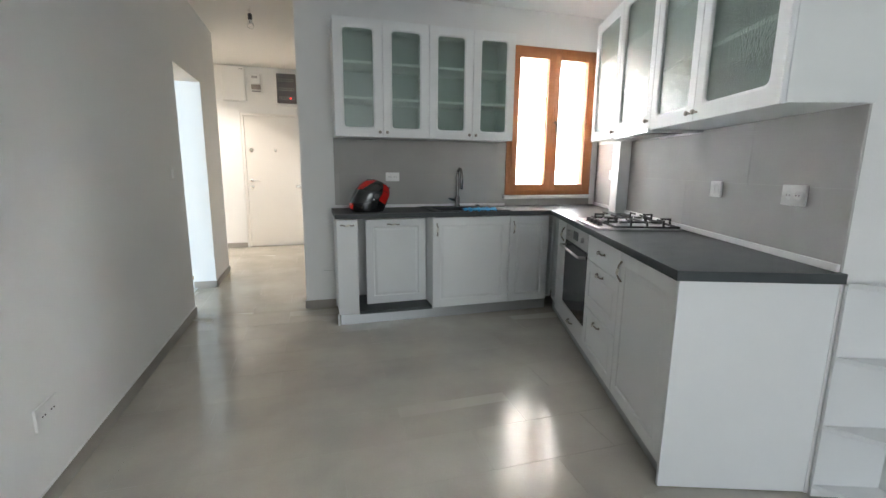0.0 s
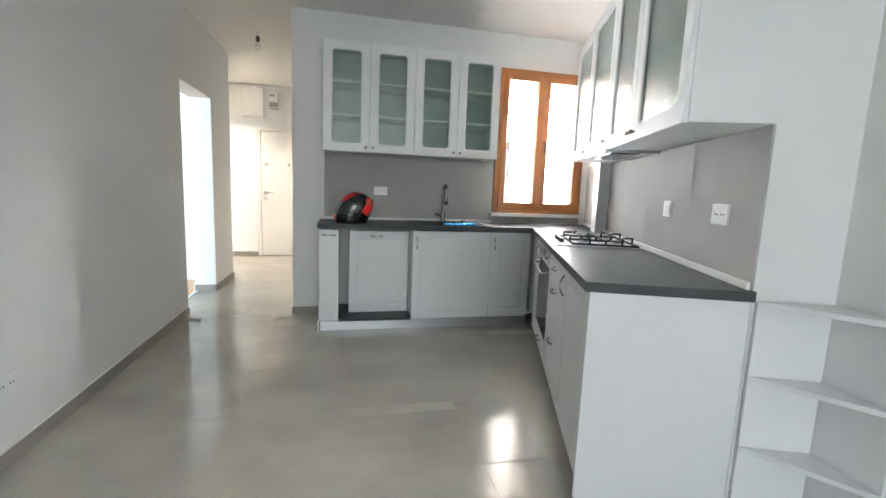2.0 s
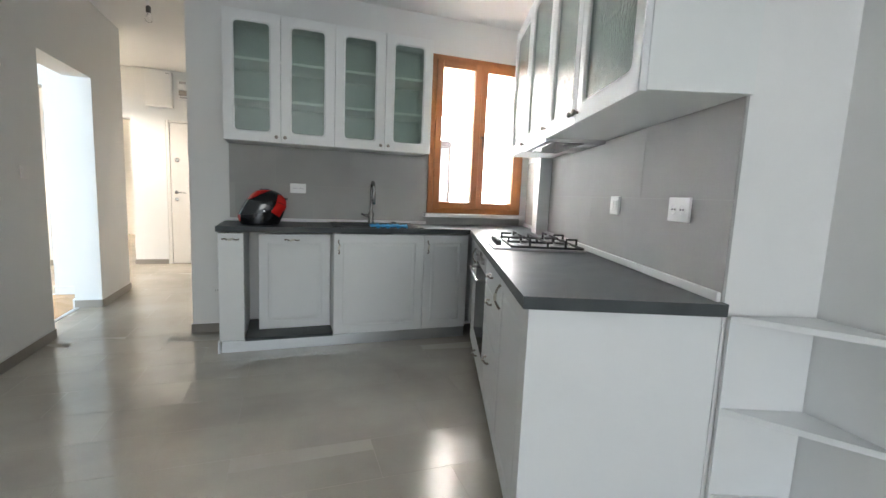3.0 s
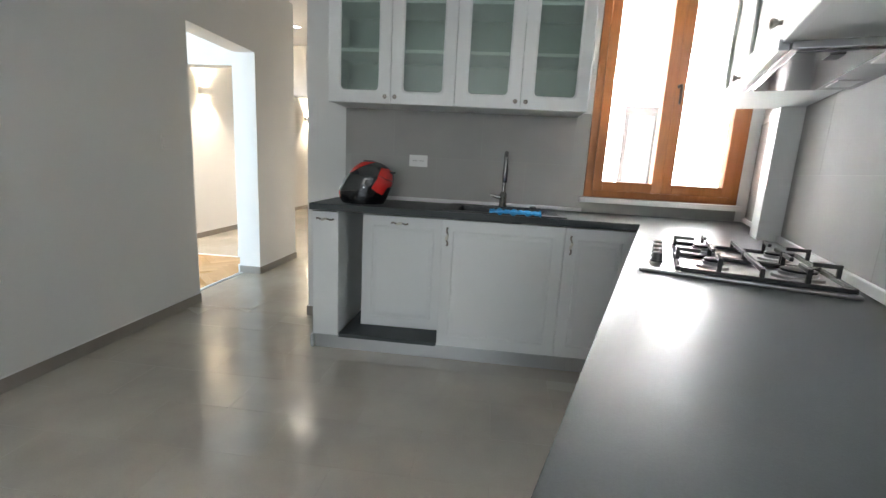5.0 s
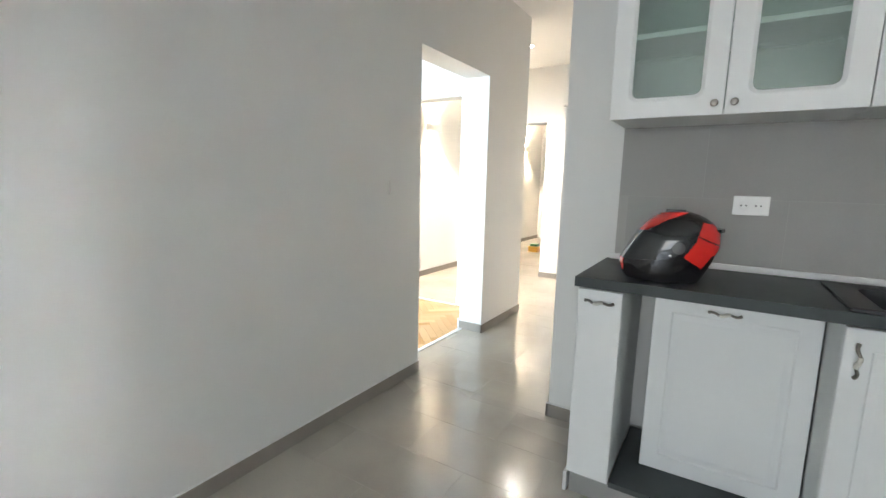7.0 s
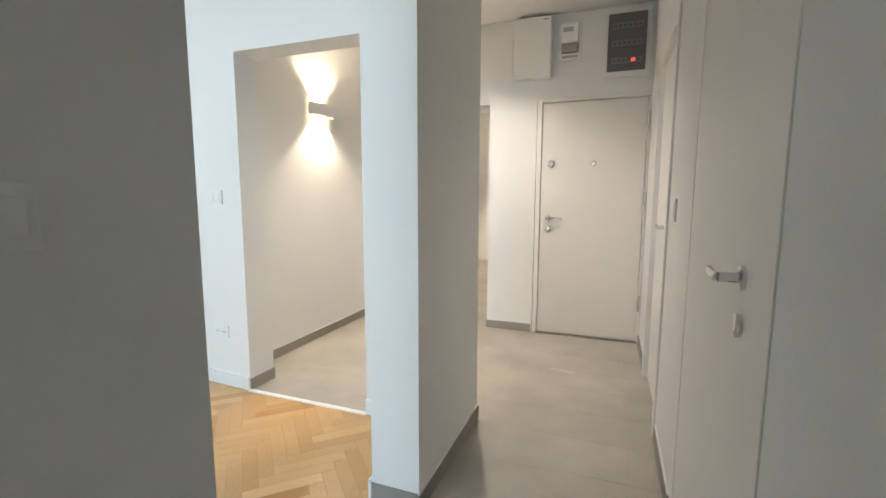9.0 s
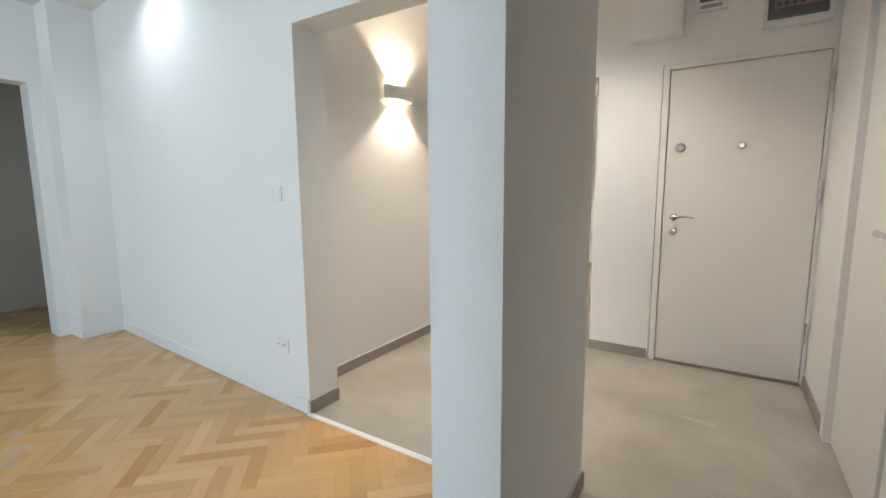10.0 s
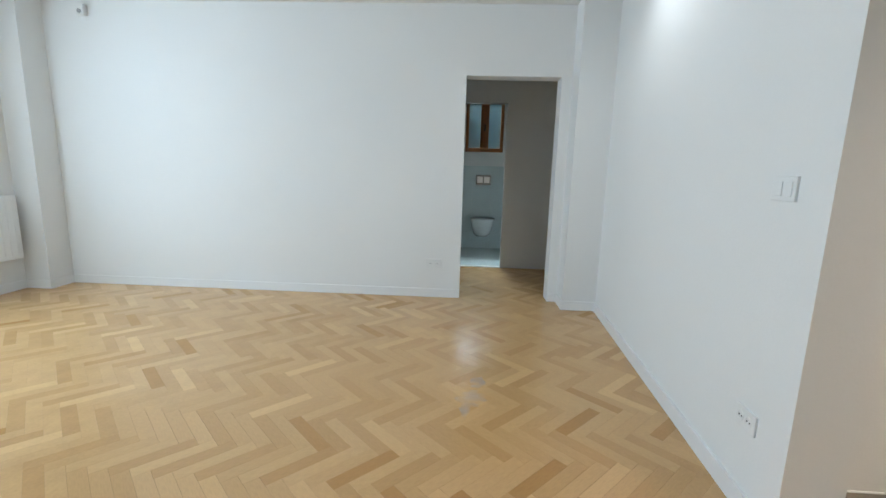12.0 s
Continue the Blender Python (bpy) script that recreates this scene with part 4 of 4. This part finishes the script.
box1 = thing("distribution_box", pose(-0.665, 7.50, 2.46), "white metal wall box above the entrance door", "wall box")
part("body", block(-0.16, 0.16, -0.085, 0, -0.24, 0.24, bevel=0.004), PLASTIC, box1)
part("cover", block(-0.155, 0.155, -0.105, -0.086, -0.235, 0.235, bevel=0.006), PLASTIC, box1)
part("badge", block(0.09, 0.14, -0.1065, -0.1052, 0.205, 0.215), GREY_PLASTIC, box1, "small grey printed mark")
meter = thing("electricity_meter", pose(-0.362, 7.50, 2.50), "white electricity meter with a clear cover", "meter")
part("backplate", block(-0.09, 0.09, -0.03, 0, -0.15, 0.14, bevel=0.004), PLASTIC, meter)
part("housing", block(-0.07, 0.07, -0.10, -0.031, -0.03, 0.12, bevel=0.012), PLASTIC, meter)
part("display", block(-0.05, 0.03, -0.102, -0.1005, 0.05, 0.085), GREY_PLASTIC, meter, "grey counter window")
part("terminal_cover", block(-0.065, 0.065, -0.085, -0.031, -0.10, -0.035, bevel=0.01), AGED, meter, "brownish clear terminal cover")
part("label_strip", block(-0.06, 0.06, -0.034, -0.0305, -0.135, -0.115), GREY_PLASTIC, meter)
fuse = thing("fuse_box", pose(0.075, 7.50, 2.43), "white fuse box with dark smoked cover", "fuse box")
part("body", block(-0.165, 0.165, -0.06, 0, -0.25, 0.25, bevel=0.006), PLASTIC, fuse)
cov = part("cover", block(-0.145, 0.135, -0.085, -0.061, -0.215, 0.215, bevel=0.005), SMOKED, fuse, "dark smoked cover")
for z in (0.12, -0.01, -0.14):
    part("breaker_strip", block(-0.115, 0.105, -0.0885, -0.0855, z - 0.022, z + 0.022), BREAKER, fuse, "grey breaker strip")
    for i in range(6):
        part("breaker_switch", block(-0.105 + i * 0.036, -0.085 + i * 0.036, -0.094, -0.089, z - 0.01, z + 0.01), DARK_PLASTIC, fuse)
part("red_display", block(0.035, 0.058, -0.096, -0.0945, -0.148, -0.134), RED_LED, fuse, "small red lit digits")

bulb = thing("hanging_bulb", pose(-0.12, 4.76, H), "bare bulb hanging from short ceiling wires", "bulb")
part("wire", tube(bmesh.new(), [(0, 0, 0), (0.008, 0, -0.02), (-0.006, 0.004, -0.035), (0.003, 0, -0.05), (0, 0, -0.07)], 0.0035), PLASTIC, bulb, "short twisted wires")
part("connector", block(-0.02, 0.008, -0.006, 0.006, -0.045, -0.033, bevel=0.002), PLASTIC, bulb)
part("lamp_holder", lathe(bmesh.new(), [(0.012, -0.062), (0.019, -0.07), (0.019, -0.115), (0.016, -0.118)], 20), DARK_PLASTIC, bulb, "black bulb holder", True)
part("glass", lathe(bmesh.new(), [(0.013, -0.118), (0.016, -0.128), (0.027, -0.152), (0.030, -0.168), (0.026, -0.184), (0.014, -0.195), (0.003, -0.198)], 24), BULB_GLASS, bulb, "clear glass bulb", True)
det = thing("ceiling_detector", pose(1.88, 3.67, H), "small white round ceiling fitting", "ceiling fitting")
part("base", lathe(bmesh.new(), [(0.045, 0), (0.045, -0.012), (0.03, -0.02), (0.012, -0.024)], 24), PLASTIC, det, smooth=True)


def wall_lamp(m, energy):
    """An up-and-down wall light on a wall whose face looks to -y."""
    o = thing("wall_lamp", m, "white curved up-and-down wall light, lit warm", "wall lamp")
    bm = bmesh.new()
    n = 16
    loops = []
    for z in (-0.048, 0.048):
        outer = [(0.15 * math.cos(a), -0.02 - 0.075 * math.sin(a) ** 0.7 if math.sin(a) > 1e-6 else -0.02, z) for a in [math.pi * i / n for i in range(n + 1)]]
        innr = [(x * 0.95, min(y + 0.006, -0.014), z) for x, y, z in outer]
        loops.append((outer, innr))
    (o0, i0), (o1, i1) = loops
    rows = [[bm.verts.new(p) for p in r] for r in (o0, o1, i1, i0)]
    rows.append(rows[0])
    for a, b in zip(rows, rows[1:]):
        for i in range(n):
            bm.faces.new((a[i], a[i + 1], b[i + 1], b[i]))
    part("shade", bm, PLASTIC, o, "curved white shade", True)
    part("backplate", block(-0.13, 0.13, -0.012, 0, -0.03, 0.03), PLASTIC, o)
    part("light_source", block(-0.10, 0.10, -0.06, -0.03, -0.012, 0.012), LAMP_GLOW, o, "glowing lamp inside")
    for s in (1, -1):
        ob = lamp("wall_lamp_beam", "SPOT", m @ Matrix.Translation((0, -0.05, s * 0.02)) @ pose(0, 0, 0, 180 if s > 0 else 0), energy, WARM)
        ob.data.spot_size, ob.data.spot_blend, ob.data.shadow_soft_size = radians(105), 0.3, 0.02
        ob.parent = None
    return o


wall_lamp(pose(-2.33, 6.75, 1.94) @ FW, 46)
wall_lamp(pose(-2.62, 10.7, 1.95) @ FW, 80)
yb = thing("cleaning_box", pose(-1.9, 9.6, 0.0), "small orange box with green lid on floor", "box")
part("box", block(-0.09, 0.09, -0.07, 0.07, 0.0, 0.10, bevel=0.006), YELLOW, yb)
part("lid", block(-0.06, 0.07, -0.06, 0.06, 0.101, 0.15, bevel=0.01), GREEN, yb, "green lid")

# ---- parquet room ----
def downlight(x, y, energy, color, label, cone=150):
    dl = thing("downlight", pose(x, y, H), label, "ceiling light", "ceiling downlights")
    part("ring", lathe(bmesh.new(), [(0.05, 0.0), (0.05, -0.006), (0.038, -0.008), (0.036, -0.002)], 28), PLASTIC, dl, smooth=True)
    part("lens", lathe(bmesh.new(), [(0.033, -0.001), (0.033, -0.006), (0.01, -0.008)], 24), SPOT_GLOW, dl, "glowing lens", True)
    s = lamp("downlight_beam", "SPOT", pose(x, y, H - 0.02), energy, color)
    s.data.spot_size, s.data.spot_blend, s.data.shadow_soft_size = radians(cone), 0.7, 0.03


downlight(-3.55, 5.42, 16, (0.86, 0.94, 1.0), "small lit white spotlight in the parquet room ceiling")
downlight(-0.95, 6.58, 72, (1.0, 0.89, 0.78), "small lit warm spotlight in the hall ceiling", 122)
rad = thing("radiator", pose(-4.22, 0.25, 0.32), "white flat panel radiator on the wall", "radiator")
part("panel", block(-0.45, 0.45, 0.04, 0.10, 0.0, 0.60, bevel=0.012), LACQUER, rad)
for x in (-0.3, 0.3):
    part("bracket", block(x - 0.015, x + 0.015, 0.0, 0.04, 0.1, 0.5), PLASTIC, rad)
for i in range(14):
    part("rib", block(-0.42 + i * 0.062, -0.40 + i * 0.062, 0.1005, 0.104, 0.04, 0.56, bevel=0.001), LACQUER, rad)
sen = thing("wall_sensor", pose(-5.01, 0.92, 2.63) @ FW, "small grey-white sensor high on the wall", "sensor")
part("body", block(-0.035, 0.035, -0.06, 0, -0.05, 0.05, bevel=0.012), PLASTIC, sen)
part("lens", lathe(bmesh.new(), [(0.02, -0.061), (0.018, -0.068), (0.008, -0.072)], 18, "Y", (0, 0, -0.015)), GREY_PLASTIC, sen, "grey lens", True)

HAZE = material("worn_lacquer", (0.95, 0.84, 0.68), 0.15, vary=0.05, spec=0.8)
hn, hl = HAZE.node_tree.nodes, HAZE.node_tree.links
hz, hm = hn.new("ShaderNodeTexNoise"), hn.new("ShaderNodeMapRange")
hz.inputs["Scale"].default_value, hz.inputs["Detail"].default_value = 11, 3
hm.inputs["From Min"].default_value, hm.inputs["From Max"].default_value, hm.inputs["To Max"].default_value = 0.40, 0.78, 0.34
hl.new(hn.new("ShaderNodeNewGeometry").outputs["Position"], hz.inputs["Vector"])
hl.new(hz.outputs["Fac"], hm.inputs[0])
hl.new(hm.outputs[0], hn["Principled BSDF"].inputs["Alpha"])
random.seed(11)
scuff = bmesh.new()
for cx, cy, rx, ry in ((-3.03, 4.62, 0.085, 0.085), (-2.90, 4.585, 0.075, 0.030), (-3.22, 4.66, 0.09, 0.045)):
    prism(scuff, [(cx + rx * random.uniform(0.7, 1.2) * math.cos(6.2832 * a / 18), cy + ry * random.uniform(0.7, 1.2) * math.sin(6.2832 * a / 18)) for a in range(18)], 0.0002, 0.0008)
solid("worn_patch", scuff, HAZE, "pale worn patch in the parquet lacquer", "stain", "stuff")

# ---- bathroom seen through two doorways ----
wc = thing("toilet", pose(-7.985, 4.83, 0.075), "white wall-hung toilet with closed seat", "toilet")
bowl = []
for k, (s, z) in enumerate(((0.55, 0.16), (0.72, 0.20), (0.88, 0.28), (0.98, 0.36), (1.0, 0.42))):
    bowl.append([(0.02 + s * (0.26 + 0.27 * math.cos(a)), s * 0.18 * math.sin(a), z) for a in [2 * math.pi * i / 28 for i in range(28)]])
part("bowl", nested(bmesh.new(), bowl), CERAMIC, wc, smooth=True)
part("seat", nested(bmesh.new(), [[(0.03 + 0.27 + s * 0.275 * math.cos(a), s * 0.19 * math.sin(a), z) for a in [2 * math.pi * i / 28 for i in range(28)]] for s, z in ((0.98, 0.421), (1.0, 0.43), (1.0, 0.45), (0.97, 0.455))]), CERAMIC, wc, "closed white seat lid", True)
fl = thing("flush_plate", pose(-8.0, 4.83, 1.12), "chrome flush plate above the toilet", "flush plate")
part("plate", block(0.012, 0.024, -0.12, 0.12, -0.08, 0.08, bevel=0.003), TAP_STEEL, fl)
part("button", block(0.0245, 0.03, -0.10, -0.01, -0.05, 0.05, bevel=0.002), CHROME, fl)
part("button", block(0.0245, 0.03, 0.01, 0.10, -0.05, 0.05, bevel=0.002), CHROME, fl)
bt = thing("bath_wall_tiles", pose(0, 0, 0), "pale grey-green glazed bathroom wall tiles", "tiles", "", "structure")
for i in range(6):
    for j in range(5):
        part("tile", block(-8.0, -7.988, 3.76 + i * 0.30, 4.058 + i * 0.30, 0.001 + j * 0.268, 0.267 + j * 0.268), BATH_TILE, bt)
bw = thing("window_2", pose(0, 0, 0), "small brown wooden bathroom window", "window", "", "structure")
for nm, bx in (("frame_jamb", (4.52, 4.57, 1.56, 2.40)), ("frame_jamb", (5.07, 5.12, 1.56, 2.40)), ("mullion", (4.755, 4.885, 1.62, 2.34)), ("frame_sill", (4.57, 5.07, 1.56, 1.62)), ("frame_head", (4.57, 5.07, 2.34, 2.40))):
    part(nm, block(-8.06, -7.99, bx[0], bx[1], bx[2], bx[3], bevel=0.004), WOOD_FRAME, bw)
for a, b in ((4.57, 4.755), (4.885, 5.07)):
    part("pane", block(-8.045, -8.04, a, b, 1.62, 2.34), MILKY, bw, "dull teal obscured glass").visible_shadow = False
part("handle", tube(bmesh.new(), [(-7.99, 4.82, 1.98), (-7.95, 4.82, 1.98), (-7.95, 4.82, 1.88)], 0.009), BROWN_METAL, bw, "dark handle", True)
# added sheet, hides the bright sky behind the bath window
solid("backdrop_bath", block(-8.9, -8.85, 3.5, 6.2, 0, 4), BATH_BACKDROP, "added dim glowing sheet outside the bath window", "backdrop", "structure")
solid("bath_floor", block(-8.0, -6.56, 3.75, 5.55, -0.05, 0.0), BATH_TILE, "pale tiled bathroom floor", "floor", "structure")
solid("trim_threshold_bath", block(-6.56, -6.5, 4.35, 5.04, -0.01, 0.008), WHITE_TRIM, "white bathroom door threshold", "threshold", "structure")

# ---- outside the kitchen window ----
fac = thing("neighbour_house", pose(0, 9.0, 0), "pale house wall outside the window, glowing for daylight", "house")
# this wall glows to light the kitchen; its extent is cut to suit
part("wall", block(2.75, 12.0, 0.0, 0.3, -0.3, 9.0), FACADE, fac, "pale rendered wall with daylight put in as glow")
nw = part("window", block(3.68, 4.24, -0.06, -0.001, 0.92, 2.28, bevel=0.01), FACADE_FRAME, fac, "grey framed window")
part("pane", block(3.76, 4.16, -0.07, -0.061, 1.0, 2.12), FACADE_PANE, nw, "dark pane with its pale reflection put in as glow")

# ---- floors, piece by piece ----
fl_base = thing("floor", pose(0, 0, 0), "grey-beige porcelain tile floor laid in half bond", "floor", "", "structure")
REGIONS = [(-0.64, 3.3, -5.7, 4.035), (-0.82, -0.64, 4.10, 5.015), (-0.64, 0.46, 4.035, 7.50), (-2.33, -0.64, 5.84, 7.50), (-2.09, -1.24, 5.635, 5.84), (-1.24, -0.64, 5.807, 5.84), (-0.62, 0.30, 7.50, 7.51)]
gb = bmesh.new()
for x0, x1, y0, y1 in REGIONS + [(-2.62, 0.25, 7.52, 11.7)]:
    prism(gb, rect(x0, x1, y0, y1), -0.06, -0.0007)
part("grout_bed", gb, GROUT, fl_base, "dark grey grout")
TW, TL, TY, TX = 0.3035, 0.612, 1.535, (0.44, 0.137)
shared = {}


def tile_mesh(w, l):
    key = (round(w, 4), round(l, 4))
    if key not in shared:
        c = 0.0007
        bm = bmesh.new()
        nested(bm, [[(px, py, z) for px, py in ((i, i), (w - i, i), (w - i, l - i), (i, l - i))] for i, z in ((0, -0.008), (0, -c * 0.8), (c, 0.0))])
        shared[key] = finish(bm, "tile", FLOOR_TILE)
    return shared[key]


random.seed(5)
for x0, x1, y0, y1 in REGIONS[:6] + [(-2.62, 0.25, 7.50, 11.7)]:
    for k in range(-24, 36):
        ya = TY + k * TW
        a, b = max(ya, y0), min(ya + TW, y1)
        if b - a < 0.012:
            continue
        for j in range(-8, 8):
            xa = TX[k % 2] + j * TL
            c, d = max(xa, x0), min(xa + TL, x1)
            if d - c < 0.012:
                continue
            t = new("tile", tile_mesh(d - c - 0.002, b - a - 0.002))
            t.location = (c + 0.001, a + 0.001, 0)
            t.rotation_euler = (random.gauss(0, 0.0016), random.gauss(0, 0.0009), 0)
            t.parent = fl_base

# herringbone parquet
pq = thing("floor_parquet", pose(0, 0, 0), "honey oak herringbone parquet floor, lightly worn", "floor", "", "structure")
part("sub_floor", prism(prism(prism(bmesh.new(), rect(-5.01, -2.09, 0.25, 5.9), -0.06, -0.0015), rect(-2.09, -0.85, 0.25, 5.605), -0.06, -0.0015), rect(-6.5, -5.01, 3.2, 6.0), -0.06, -0.0015), OAK_GAP, pq)
PW, PN, PA = 0.065, 5, 45.0
PLEN = PW * PN
origin = Vector((-2.714, 4.897))
ca, sa = math.cos(radians(PA)), math.sin(radians(PA))


def plank_mesh():
    bm = bmesh.new()
    g, c = 0.0003, 0.0006
    nested(bm, [[(px, py, z) for px, py in ((g + i, g + i), (PLEN - g - i, g + i), (PLEN - g - i, PW - g - i), (g + i, PW - g - i))] for i, z in ((0, -0.008), (0, -c), (c, 0))])
    return finish(bm, "plank", OAK)


pm = plank_mesh()
spots = []
for k in range(-190, 191):
    for q in range(-18, 19):
        hx, hy = k * PW + q * 2 * PLEN, k * PW
        for (px, py, turn) in ((hx, hy, 0), (hx + PW, hy + PW, 90)):
            cx, cy = (px + PLEN / 2, py + PW / 2) if turn == 0 else (px - PW / 2, py + PLEN / 2)
            w = Vector((cx * ca - cy * sa, cx * sa + cy * ca)) + origin
            inside = -5.25 < w.x < -0.6 and 0.1 < w.y < 5.85
            hallway = -6.7 < w.x <= -5.25 and 3.9 < w.y < 6.1
            if inside or hallway:
                p = Vector((px * ca - py * sa, px * sa + py * ca)) + origin
                spots.append((p, turn + PA, w, hallway))


def fits(w, d):
    reach = 0.5 * (PLEN * 0.7072 + PW * 0.7072)
    return -5.0 + reach < w.x < -0.86 - reach and 0.26 + reach < w.y < 5.60 - reach


near = sorted((s for s in spots if fits(s[2], 0)), key=lambda s: (s[2] - Vector((-2.3, 4.6))).length)[:300]
chosen = {id(s) for s in near}
for s in near:
    ob = new("plank", pm)
    ob.matrix_world = pose(s[0].x, s[0].y, 0, 0, 0, s[1])
    ob.parent = pq
rest = bmesh.new()
for s in spots:
    if id(s) in chosen:
        continue
    if s[2].x < -5.25 and not (3.2 < s[2].y < 6.0):
        continue
    m = pose(s[0].x, s[0].y, 0, 0, 0, s[1])
    g = 0.0003
    poly = [m @ Vector(p) for p in ((g, g, 0), (PLEN - g, g, 0), (PLEN - g, PW - g, 0), (g, PW - g, 0))]
    pts = [(p.x, p.y) for p in poly]
    for ax, lim, keep in ((0, -0.85, -1), (1, 5.612 if s[2].x > -2.35 else 5.9, -1), (1, 0.2, 1)):
        outp = []
        for i in range(len(pts)):
            p, q = pts[i - 1], pts[i]
            ip, iq = keep * (p[ax] - lim) >= 0, keep * (q[ax] - lim) >= 0
            if ip != iq:
                f = (lim - p[ax]) / (q[ax] - p[ax])
                outp.append((p[0] + f * (q[0] - p[0]), p[1] + f * (q[1] - p[1])))
            if iq:
                outp.append(q)
        pts = outp
        if len(pts) < 3:
            break
    if len(pts) >= 3:
        prism(rest, pts, -0.007, -0.0004)
ro = part("planks_rest", rest, OAK_REST, pq)
ro["kind"] = "stuff"
